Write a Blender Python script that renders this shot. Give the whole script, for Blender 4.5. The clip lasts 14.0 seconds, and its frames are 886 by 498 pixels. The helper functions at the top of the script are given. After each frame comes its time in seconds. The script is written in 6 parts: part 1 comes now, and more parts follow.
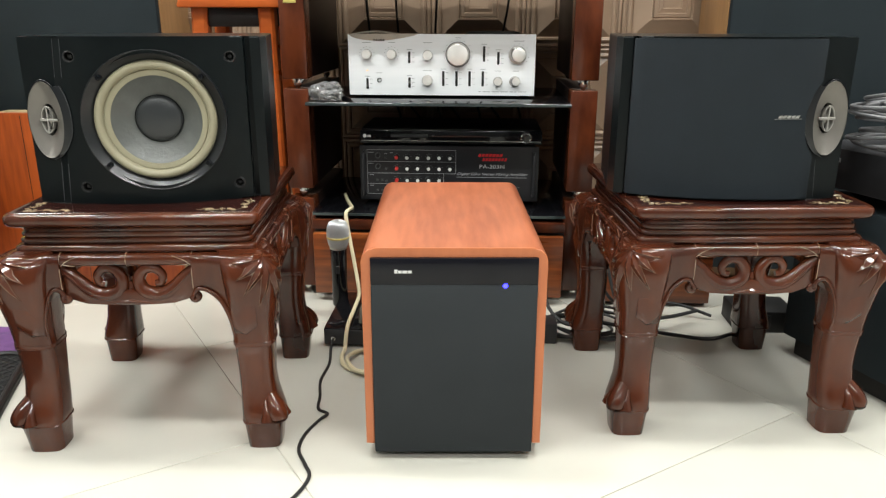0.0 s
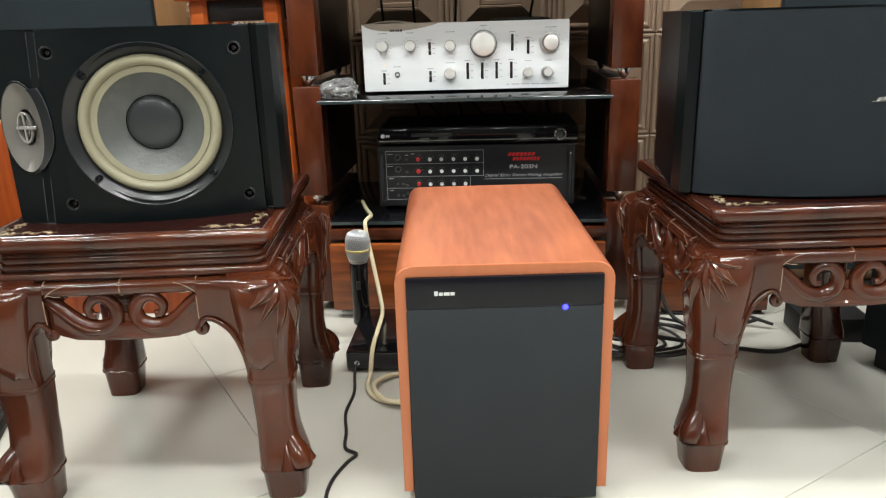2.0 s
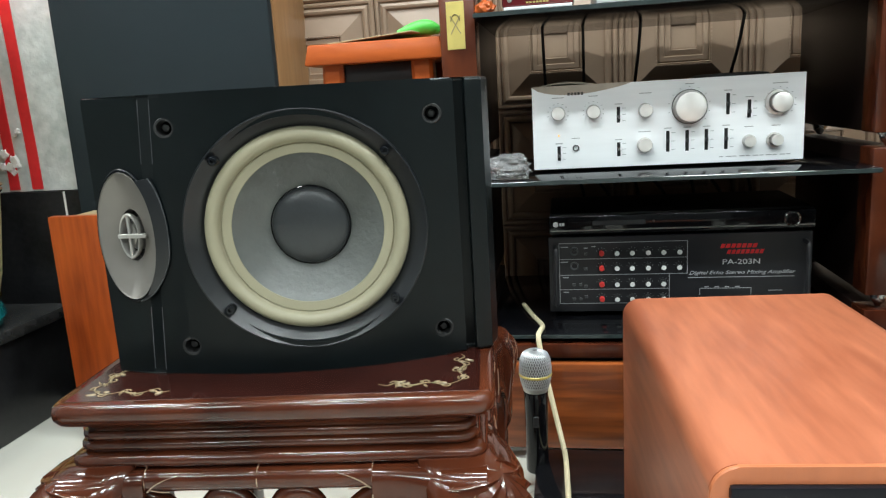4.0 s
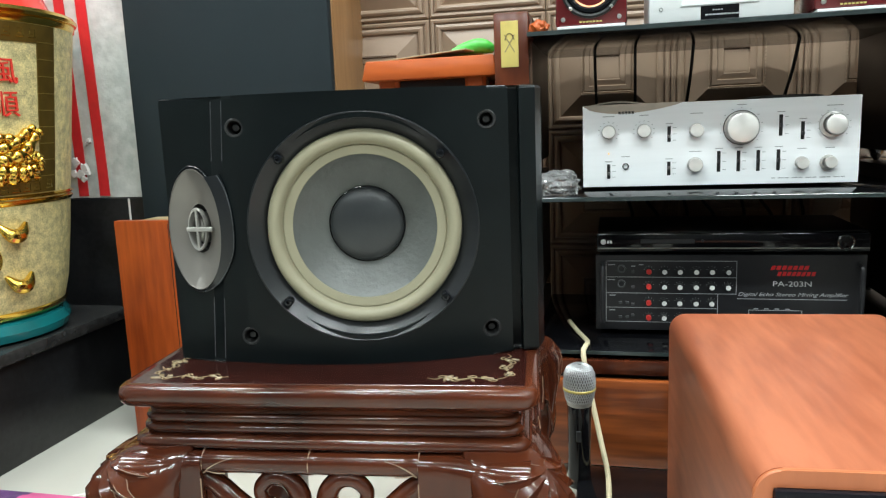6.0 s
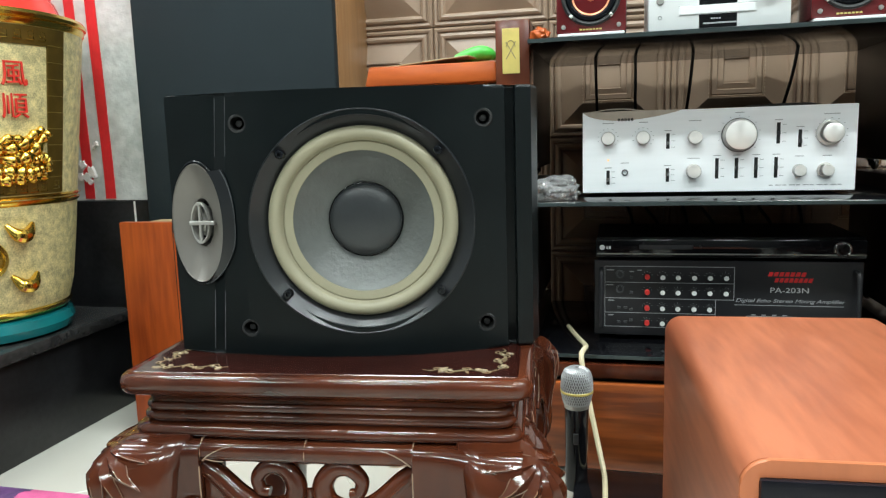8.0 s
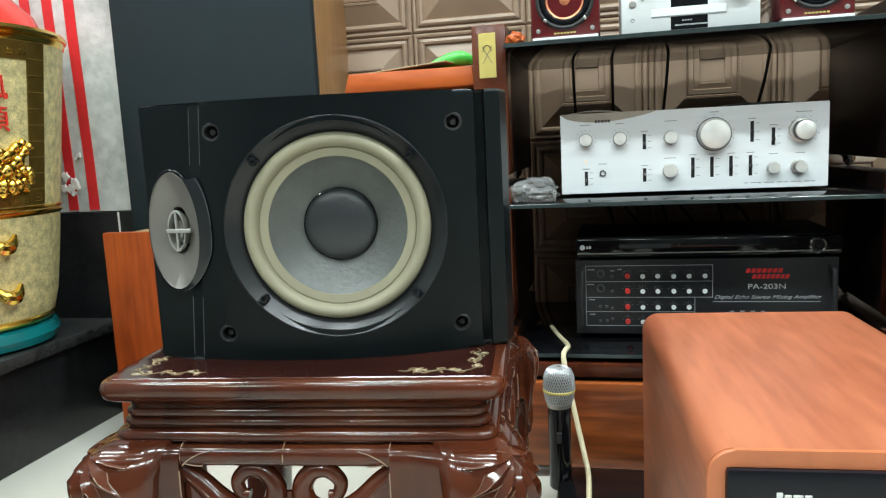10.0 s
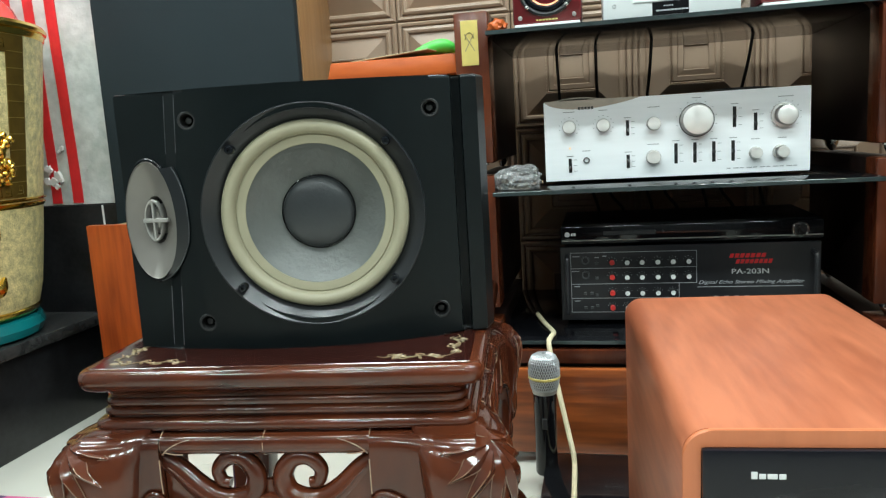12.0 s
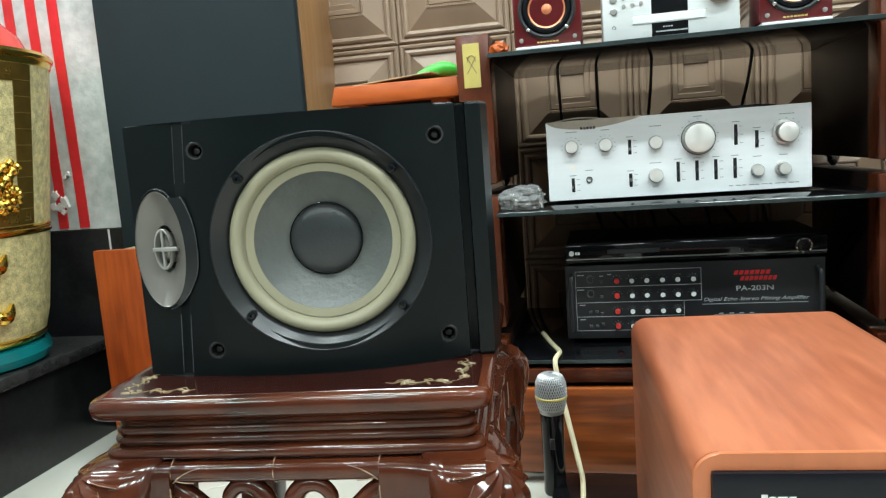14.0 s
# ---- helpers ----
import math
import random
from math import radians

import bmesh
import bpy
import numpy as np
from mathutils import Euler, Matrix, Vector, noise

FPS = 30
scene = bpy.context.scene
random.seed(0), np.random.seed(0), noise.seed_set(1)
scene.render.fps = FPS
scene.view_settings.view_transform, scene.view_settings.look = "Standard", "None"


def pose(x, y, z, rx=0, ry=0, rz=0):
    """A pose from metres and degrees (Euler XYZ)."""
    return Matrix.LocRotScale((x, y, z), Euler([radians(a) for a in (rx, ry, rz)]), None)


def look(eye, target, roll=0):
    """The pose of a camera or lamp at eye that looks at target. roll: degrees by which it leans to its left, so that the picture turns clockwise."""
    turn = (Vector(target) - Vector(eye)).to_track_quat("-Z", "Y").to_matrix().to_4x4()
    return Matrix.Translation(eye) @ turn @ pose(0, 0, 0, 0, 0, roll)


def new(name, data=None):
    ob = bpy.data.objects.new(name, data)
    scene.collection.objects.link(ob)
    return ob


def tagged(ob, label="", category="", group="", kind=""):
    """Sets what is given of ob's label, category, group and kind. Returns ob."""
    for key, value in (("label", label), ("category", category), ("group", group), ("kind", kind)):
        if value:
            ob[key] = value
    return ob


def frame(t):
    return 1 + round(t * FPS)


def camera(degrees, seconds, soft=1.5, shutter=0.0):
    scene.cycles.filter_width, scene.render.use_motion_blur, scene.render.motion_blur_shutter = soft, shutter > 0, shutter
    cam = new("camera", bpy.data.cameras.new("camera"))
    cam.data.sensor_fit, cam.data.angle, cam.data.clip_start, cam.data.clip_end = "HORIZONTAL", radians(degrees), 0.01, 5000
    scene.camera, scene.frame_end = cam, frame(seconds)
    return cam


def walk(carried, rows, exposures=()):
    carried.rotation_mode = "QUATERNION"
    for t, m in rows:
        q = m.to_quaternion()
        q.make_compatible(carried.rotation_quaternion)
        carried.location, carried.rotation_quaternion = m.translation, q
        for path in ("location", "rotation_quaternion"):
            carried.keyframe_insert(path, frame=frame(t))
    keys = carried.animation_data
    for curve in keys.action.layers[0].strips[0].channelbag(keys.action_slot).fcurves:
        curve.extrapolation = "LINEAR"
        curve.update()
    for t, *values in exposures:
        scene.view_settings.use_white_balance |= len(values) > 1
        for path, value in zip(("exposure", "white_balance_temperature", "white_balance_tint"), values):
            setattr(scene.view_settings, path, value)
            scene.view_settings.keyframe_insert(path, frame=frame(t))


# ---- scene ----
cam = camera(62.5, 14.0, 1.25)
PATH = [
    (0, (0.114, 0.117, 0.649), (0.006, 2.022, 0.049), 0.1),
    (0.5, (0.115, 0.12, 0.647), (0.007, 2.024, 0.046), -0.1),
    (1, (0.111, 0.13, 0.646), (0.005, 2.033, 0.039), -0.5),
    (1.5, (0.098, 0.181, 0.639), (-0.019, 2.083, 0.031), -1.1),
    (2, (0.055, 0.271, 0.622), (-0.07, 2.175, 0.023), -1.7),
    (2.5, (-0.003, 0.374, 0.616), (-0.145, 2.29, 0.058), -2.8),
    (3, (-0.055, 0.464, 0.619), (-0.246, 2.393, 0.124), -3.1),
    (3.5, (-0.109, 0.533, 0.613), (-0.363, 2.468, 0.173), -3.0),
    (4, (-0.159, 0.6, 0.607), (-0.492, 2.531, 0.205), -3.4),
    (4.2, (-0.165, 0.609, 0.601), (-0.534, 2.537, 0.218), -3.7),
    (6.3, (-0.159, 0.571, 0.586), (-0.618, 2.491, 0.262), -2.2),
    (6.5, (-0.158, 0.572, 0.583), (-0.621, 2.491, 0.262), -2.2),
    (7, (-0.154, 0.561, 0.579), (-0.625, 2.48, 0.266), -2.1),
    (7.5, (-0.15, 0.564, 0.576), (-0.618, 2.485, 0.273), -1.8),
    (8, (-0.15, 0.559, 0.575), (-0.615, 2.482, 0.283), -1.7),
    (8.2, (-0.148, 0.557, 0.576), (-0.612, 2.481, 0.286), -1.6),
    (10.3, (-0.128, 0.551, 0.572), (-0.569, 2.481, 0.293), -2.9),
    (10.5, (-0.126, 0.552, 0.568), (-0.568, 2.481, 0.284), -2.9),
    (11, (-0.123, 0.553, 0.567), (-0.554, 2.483, 0.264), -3.1),
    (11.5, (-0.119, 0.554, 0.566), (-0.545, 2.484, 0.259), -3.3),
    (12, (-0.118, 0.553, 0.568), (-0.54, 2.484, 0.264), -3.4),
    (12.5, (-0.119, 0.551, 0.571), (-0.54, 2.484, 0.281), -3.5),
    (13, (-0.118, 0.549, 0.576), (-0.541, 2.484, 0.302), -3.8),
    (13.5, (-0.119, 0.547, 0.579), (-0.546, 2.483, 0.315), -4.0),
    (14, (-0.12, 0.548, 0.578), (-0.548, 2.484, 0.317), -4.2),
]
walk(cam, [(t, look(eye, target, roll)) for t, eye, target, roll in PATH],
     [(0, 0.0, 6680, 9), (1.8, 0.0, 6640, 9), (3.0, 0.0, 6300, 6), (3.8, 0.0, 6180, 4), (8, 0.0, 6170, 2), (10.5, 0.0, 6060, -1), (14, 0.0, 6060, -2)])

# ---- light ----
world = bpy.data.worlds.new("world")
scene.world = world
world.use_nodes = True
world.node_tree.nodes["Background"].inputs[0].default_value = (0.9, 0.95, 1.0, 1)
world.node_tree.nodes["Background"].inputs[1].default_value = 0.05
scene.view_settings.exposure = 0.0
LAMP_WATTS = 24.4
CEILING_Z = 2.75
FLOOR_Z = -0.008


# ---- materials ----
def material(name, base, rough=0.5, metal=0.0, vary=0.12, scale=18.0, bump=0.0, bump_scale=200.0, coat=0.0,
             second=None, stretch=(1, 1, 1), sharp=0.0, rough_vary=0.08, specular=0.5):
    m = bpy.data.materials.new(name)
    m.use_nodes = True
    nt = m.node_tree
    nodes, links = nt.nodes, nt.links
    b = nodes["Principled BSDF"]
    b.inputs["Metallic"].default_value = metal
    b.inputs["Coat Weight"].default_value = coat
    b.inputs["Coat Roughness"].default_value = 0.08
    b.inputs["Specular IOR Level"].default_value = specular
    tc = nodes.new("ShaderNodeTexCoord")
    mp = nodes.new("ShaderNodeMapping")
    mp.inputs["Scale"].default_value = stretch
    links.new(tc.outputs["Object"], mp.inputs["Vector"])
    n1 = nodes.new("ShaderNodeTexNoise")
    n1.inputs["Scale"].default_value = scale
    n1.inputs["Detail"].default_value = 6
    links.new(mp.outputs[0], n1.inputs["Vector"])
    n2 = nodes.new("ShaderNodeTexNoise")
    n2.inputs["Scale"].default_value = scale * 0.17
    n2.inputs["Detail"].default_value = 3
    links.new(mp.outputs[0], n2.inputs["Vector"])
    add = nodes.new("ShaderNodeMath")
    add.operation = "ADD"
    links.new(n1.outputs["Fac"], add.inputs[0])
    links.new(n2.outputs["Fac"], add.inputs[1])
    ramp = nodes.new("ShaderNodeMapRange")
    ramp.inputs["From Min"].default_value = 0.7 + sharp
    ramp.inputs["From Max"].default_value = 1.3 - sharp
    links.new(add.outputs[0], ramp.inputs["Value"])
    mix = nodes.new("ShaderNodeMix")
    mix.data_type = "RGBA"
    lo = second if second else tuple(c * (1 - vary) for c in base)
    hi = base if second else tuple(min(1, c * (1 + vary)) for c in base)
    mix.inputs["A"].default_value = (*lo, 1)
    mix.inputs["B"].default_value = (*hi, 1)
    links.new(ramp.outputs[0], mix.inputs["Factor"])
    links.new(mix.outputs["Result"], b.inputs["Base Color"])
    rr = nodes.new("ShaderNodeMapRange")
    rr.inputs["To Min"].default_value = max(0.02, rough - rough_vary)
    rr.inputs["To Max"].default_value = min(1, rough + rough_vary)
    links.new(n2.outputs["Fac"], rr.inputs["Value"])
    links.new(rr.outputs[0], b.inputs["Roughness"])
    if bump:
        n3 = nodes.new("ShaderNodeTexNoise")
        n3.inputs["Scale"].default_value = bump_scale
        n3.inputs["Detail"].default_value = 4
        links.new(mp.outputs[0], n3.inputs["Vector"])
        bp = nodes.new("ShaderNodeBump")
        bp.inputs["Strength"].default_value = bump
        bp.inputs["Distance"].default_value = 0.002
        links.new(n3.outputs["Fac"], bp.inputs["Height"])
        links.new(bp.outputs[0], b.inputs["Normal"])
    return m


def glowing(name, colour, strength):
    m = bpy.data.materials.new(name)
    m.use_nodes = True
    b = m.node_tree.nodes["Principled BSDF"]
    b.inputs["Base Color"].default_value = (*colour, 1)
    b.inputs["Emission Color"].default_value = (*colour, 1)
    b.inputs["Emission Strength"].default_value = strength
    return m


def brushed_disc(name, base, rough):
    m = material(name, base, rough, 1.0, 0.05, 60)
    b = m.node_tree.nodes["Principled BSDF"]
    b.inputs["Anisotropic"].default_value = 0.85
    t = m.node_tree.nodes.new("ShaderNodeTangent")
    t.direction_type, t.axis = "RADIAL", "Y"
    m.node_tree.links.new(t.outputs[0], b.inputs["Tangent"])
    return m


M_TILE = material("cream_floor_tile", (0.545, 0.53, 0.472), 0.15, 0, 0.03, 5, 0.03, 30, second=(0.50, 0.487, 0.425))
M_CHIP = material("crumbled_white_plaster", (0.72, 0.70, 0.68), 0.8, 0, 0.12, 60, 0.5, 200)
M_GROUT = material("grey_grout", (0.56, 0.53, 0.46), 0.8, 0, 0.1, 40)
M_WALL = material("grey_shop_wall", (0.075, 0.080, 0.084), 0.7, 0, 0.03, 12, 0.1, 150)
M_SIDEWALL = material("pale_shop_wall", (0.30, 0.305, 0.30), 0.7, 0, 0.03, 12, 0.1, 150)
M_CEIL = material("ceiling_paint", (0.78, 0.78, 0.765), 0.8, 0, 0.02, 6)
M_LEATHER = material("bronze_leather", (0.275, 0.192, 0.132), 0.38, 0, 0.18, 9, 0.12, 420, specular=0.65)
M_STUD = material("leather_stitch", (0.20, 0.12, 0.075), 0.5, 0, 0.1, 30)
M_STITCH = material("pale_stitch_thread", (0.42, 0.31, 0.22), 0.6, 0, 0.1, 60)
M_GRANITE = material("black_granite", (0.011, 0.011, 0.012), 0.32, 0, 0.5, 90, rough_vary=0.06, specular=0.3)
# greyer than the black granite to imitate the reflection on the ledge top
M_SLAB = material("dusty_granite_slab", (0.050, 0.049, 0.048), 0.22, 0, 0.35, 60, 0.05, 120, second=(0.020, 0.020, 0.020))
M_SPECKLE = material("white_speckled_stone", (0.66, 0.675, 0.66), 0.30, 0, 0.1, 38, 0.75, 75, second=(0.40, 0.43, 0.42), rough_vary=0.2)
M_REDTAPE = material("red_stripe_paint", (0.62, 0.025, 0.03), 0.35, 0, 0.15, 40)
M_VINYL = material("black_satin_vinyl", (0.0026, 0.0046, 0.0052), 0.30, 0, 0.25, 30, 0.05, 700, rough_vary=0.05, specular=0.24)
M_GLOSSRING = material("black_gloss_plastic", (0.005, 0.006, 0.008), 0.22, 0, 0.2, 40, specular=0.30)
M_SATIN = material("black_satin_plastic", (0.005, 0.0062, 0.008), 0.31, 0, 0.2, 40, specular=0.60, rough_vary=0.04)
M_RECESS = material("black_recess", (0.004, 0.004, 0.004), 0.6, 0, 0.2, 40)
M_SURROUND = material("khaki_foam_surround", (0.285, 0.262, 0.178), 0.48, 0, 0.05, 30, 0.08, 500)
M_CONE = material("grey_paper_cone", (0.095, 0.100, 0.094), 0.37, 0, 0.16, 45, 0.35, 190)
M_CAP = material("grey_dust_cap", (0.027, 0.030, 0.032), 0.36, 0, 0.1, 60, 0.1, 300)
M_TWEETER = material("silver_tweeter_cone", (0.175, 0.162, 0.145), 0.40, 0.35, 0.05, 60)
M_SILVER = material("silver_plastic", (0.42, 0.405, 0.38), 0.35, 0.7, 0.05, 60)
M_GRILLE = material("black_grille_cloth", (0.0085, 0.0135, 0.0180), 0.75, 0, 0.12, 25, 0.5, 1600, specular=0.3)
M_BIGCLOTH = material("dark_teal_grille_cloth", (0.012, 0.019, 0.023), 0.8, 0, 0.12, 7, 0.4, 1200, specular=0.3)
M_ROSEWOOD = material("lacquered_rosewood", (0.085, 0.021, 0.008), 0.12, 0, 0.3, 10, 0.10, 45, coat=0.12, specular=0.42, rough_vary=0.05, sharp=0.05, second=(0.022, 0.006, 0.0035), stretch=(1.5, 1.5, 0.6))
M_ROSETOP = material("rosewood_panel", (0.026, 0.006, 0.004), 0.16, 0, 0.25, 20, coat=0.5)
M_GROOVE = material("carving_groove", (0.012, 0.004, 0.003), 0.4, 0, 0.2, 40)
M_INLAY = material("pearl_inlay", (0.23, 0.18, 0.10), 0.3, 0.1, 0.35, 120)
M_CHERRY = material("cherry_veneer", (0.425, 0.142, 0.070), 0.33, 0, 0.2, 22, 0.04, 300, specular=0.42, sharp=0.08, second=(0.290, 0.086, 0.041), stretch=(3.4, 0.45, 3.4))
M_CHERRYEDGE = material("cherry_edge_foil", (0.46, 0.142, 0.056), 0.42, 0, 0.1, 14, stretch=(5, 5, 0.7))
M_PIANO = material("piano_black", (0.006, 0.006, 0.007), 0.09, 0, 0.1, 30, rough_vary=0.03, specular=0.4)
# lighter than the rosewood: gloss glints put into the colour of the leaf lines
M_VEIN = material("worn_lacquer_vein", (0.15, 0.08, 0.05), 0.22, 0, 0.3, 60, coat=0.4)
M_NOTCH = material("worn_lacquer_notch", (0.30, 0.20, 0.13), 0.35, 0, 0.3, 60)
# paler black: painted glints on speaker edges, plain grey for sockets and buttons
M_GLINTGREY = material("worn_black_edge", (0.055, 0.058, 0.062), 0.3, 0, 0.5, 90)
M_STRIP = material("dark_gloss_strip", (0.007, 0.007, 0.010), 0.14, 0, 0.1, 30, specular=0.25)
M_SUBCLOTH = material("subwoofer_cloth", (0.026, 0.030, 0.033), 0.85, 0, 0.1, 12, 0.45, 1500, specular=0.25)
M_RACKWOOD = material("burl_walnut", (0.110, 0.027, 0.010), 0.22, 0, 0.3, 26, coat=0.1, specular=0.35, sharp=0.08, second=(0.034, 0.008, 0.004), stretch=(1, 1, 0.35))
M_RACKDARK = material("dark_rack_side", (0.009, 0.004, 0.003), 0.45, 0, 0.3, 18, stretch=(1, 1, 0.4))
M_DRAWER = material("orange_walnut", (0.29, 0.074, 0.016), 0.30, 0, 0.25, 22, coat=0.2, sharp=0.1, second=(0.11, 0.025, 0.006), stretch=(0.35, 1, 4))
M_ORANGEWOOD = material("orange_lacquered_wood", (0.48, 0.105, 0.020), 0.30, 0, 0.2, 18, specular=0.3, second=(0.34, 0.065, 0.013), stretch=(1, 1, 4))
M_PLANK = material("orange_plank", (0.33, 0.062, 0.008), 0.40, 0, 0.2, 14, specular=0.3, second=(0.17, 0.027, 0.004), stretch=(5, 5, 0.5), sharp=0.08)
M_OAK = material("light_oak", (0.36, 0.20, 0.085), 0.4, 0, 0.2, 20, 0.1, 200, second=(0.25, 0.13, 0.05), stretch=(4, 4, 0.4))
M_BLACKGLASS = material("black_glass", (0.004, 0.004, 0.005), 0.14, 0, 0.1, 30, rough_vary=0.05, specular=0.28)
M_GLASSEDGE = material("glass_edge", (0.03, 0.04, 0.04), 0.12, 0, 0.3, 50)
M_CHROME = material("chrome", (0.80, 0.79, 0.77), 0.14, 1.0, 0.05, 40)
M_ALU = material("silver_anodised_face", (0.92, 0.94, 0.955), 0.45, 0.05, 0.03, 30, 0.03, 900, stretch=(0.2, 1, 4))
M_KNOB = brushed_disc("turned_aluminium", (0.86, 0.84, 0.80), 0.30)
M_KNOB.node_tree.nodes["Principled BSDF"].inputs["Metallic"].default_value = 0.40
M_KNOBSIDE = material("knurled_aluminium", (0.60, 0.58, 0.56), 0.35, 0.6, 0.1, 90)
M_CASE = material("black_steel_case", (0.022, 0.022, 0.024), 0.45, 0, 0.15, 60, 0.1, 900)
M_AMPFACE = material("black_amp_face", (0.014, 0.014, 0.016), 0.36, 0, 0.12, 20, 0.05, 900)
M_PRINT = material("white_print", (0.62, 0.62, 0.62), 0.5, 0, 0.03, 60)
M_GREYPRINT = material("grey_print", (0.36, 0.37, 0.38), 0.5, 0, 0.03, 60)
M_REDPRINT = material("red_print", (0.62, 0.015, 0.02), 0.45, 0, 0.03, 60)
M_REDKNOB = material("red_knob_cap", (0.55, 0.035, 0.03), 0.4, 0, 0.05, 60)
M_WHITEKNOB = material("white_knob_cap", (0.72, 0.73, 0.71), 0.4, 0, 0.05, 60)
M_RUBBER = material("black_rubber", (0.010, 0.010, 0.010), 0.55, 0, 0.15, 60)
M_CREAM = material("cream_cable_sheath", (0.66, 0.58, 0.38), 0.45, 0, 0.06, 60)
M_MESH = material("steel_mic_mesh", (0.60, 0.61, 0.62), 0.32, 0.7, 0.05, 80)
M_GOLD = material("gold_glaze", (0.85, 0.56, 0.10), 0.16, 1.0, 0.12, 25)
M_GLITTER = material("gold_glitter_ceramic", (0.64, 0.55, 0.27), 0.40, 0.22, 0.45, 380, 0.9, 520)
M_BRONZELINE = material("bronze_line", (0.33, 0.23, 0.05), 0.3, 0.6, 0.2, 40)
M_BRONZE = material("bronze_glaze", (0.15, 0.095, 0.018), 0.3, 0.6, 0.2, 40)
M_TEAL = material("teal_glaze", (0.012, 0.14, 0.15), 0.2, 0, 0.15, 20)
M_REDGLAZE = material("red_glaze", (0.60, 0.035, 0.025), 0.2, 0, 0.1, 20)
M_BLUEGLAZE = material("blue_glaze", (0.03, 0.035, 0.22), 0.25, 0, 0.3, 60)
M_PINKGLAZE = material("pink_glaze", (0.70, 0.36, 0.28), 0.3, 0, 0.1, 40)
M_MAROON = material("maroon_lacquer", (0.115, 0.010, 0.012), 0.2, 0, 0.15, 20, coat=0.3)
M_COPPERCONE = material("copper_cone", (0.66, 0.24, 0.11), 0.4, 0.3, 0.1, 40)
M_WHITEPLASTIC = material("white_plastic", (0.76, 0.78, 0.78), 0.35, 0, 0.02, 30)
M_CHAMPAGNE = brushed_disc("champagne_knob", (0.72, 0.60, 0.42), 0.3)
M_BRASSPLATE = material("brass_plate", (0.66, 0.54, 0.16), 0.4, 0.3, 0.1, 50)
M_GREEN = material("green_plastic", (0.09, 0.50, 0.06), 0.35, 0, 0.1, 40)
M_FILM = material("brown_dust_film", (0.42, 0.36, 0.29), 0.5, 0, 0.15, 40)
M_CARD = material("brown_card", (0.34, 0.27, 0.15), 0.7, 0, 0.2, 30)
M_PURPLE = material("purple_cloth", (0.15, 0.055, 0.20), 0.8, 0, 0.4, 30, 0.4, 300, second=(0.05, 0.025, 0.08))
M_PINK = material("pink_cloth", (0.55, 0.10, 0.25), 0.8, 0, 0.2, 30, 0.4, 300)
M_GREYCABLE = material("grey_cable_sheath", (0.12, 0.12, 0.125), 0.42, 0, 0.1, 60)
M_LED = glowing("blue_led", (0.02, 0.02, 1.0), 10.0)
M_AMBER = glowing("amber_led", (1.0, 0.35, 0.05), 1.5)
M_PANEL_LIGHT = glowing("ceiling_light_diffuser", (1.0, 0.98, 0.94), 7.0)
m = bpy.data.materials.new("clear_plastic_bag")
m.use_nodes = True
M_BAG = m
_b = m.node_tree.nodes["Principled BSDF"]
_b.inputs["Base Color"].default_value = (0.86, 0.86, 0.86, 1)
_b.inputs["Roughness"].default_value = 0.12
_b.inputs["Transmission Weight"].default_value = 0.85
_b.inputs["IOR"].default_value = 1.2


# ---- mesh tools ----
def empty(name, m=None):
    ob = new(name)
    ob.empty_display_size = 0.05
    if m is not None:
        ob.matrix_world = m
    return ob


def part(name, bm, mat, parent=None, label="", smooth=True, angle=35):
    bmesh.ops.recalc_face_normals(bm, faces=bm.faces)
    me = bpy.data.meshes.new(name)
    for e in bm.edges:
        if len(e.link_faces) == 2 and e.calc_face_angle(0) > radians(angle):
            e.smooth = False
    for f in bm.faces:
        f.smooth = smooth
    bm.to_mesh(me)
    bm.free()
    me.materials.append(mat)
    ob = new(name, me)
    if parent is not None:
        ob.parent = parent
    if label:
        ob["label"] = label
    return ob


def again(ob, parent, m, name=None):
    """One more object on the same mesh."""
    o = new(name or ob.name.split(".")[0], ob.data)
    o.parent = parent
    o.matrix_local = m
    return o


def box(x0, x1, y0, y1, z0, z1, bevel=0.002, seg=2, bm=None):
    own = bmesh.new()
    vs = bmesh.ops.create_cube(own, size=1)["verts"]
    for v in vs:
        v.co = Vector(((x0 + x1) / 2 + v.co.x * (x1 - x0), (y0 + y1) / 2 + v.co.y * (y1 - y0), (z0 + z1) / 2 + v.co.z * (z1 - z0)))
    if bevel > 0:
        bmesh.ops.bevel(own, geom=own.edges[:], offset=min(bevel, 0.45 * min(x1 - x0, y1 - y0, z1 - z0)), segments=seg, profile=0.5, affect="EDGES")
    return merge(bm, own)


def merge(bm, own):
    if bm is None:
        return own
    me = bpy.data.meshes.new("tmp")
    own.to_mesh(me)
    own.free()
    bm.from_mesh(me)
    bpy.data.meshes.remove(me)
    return bm


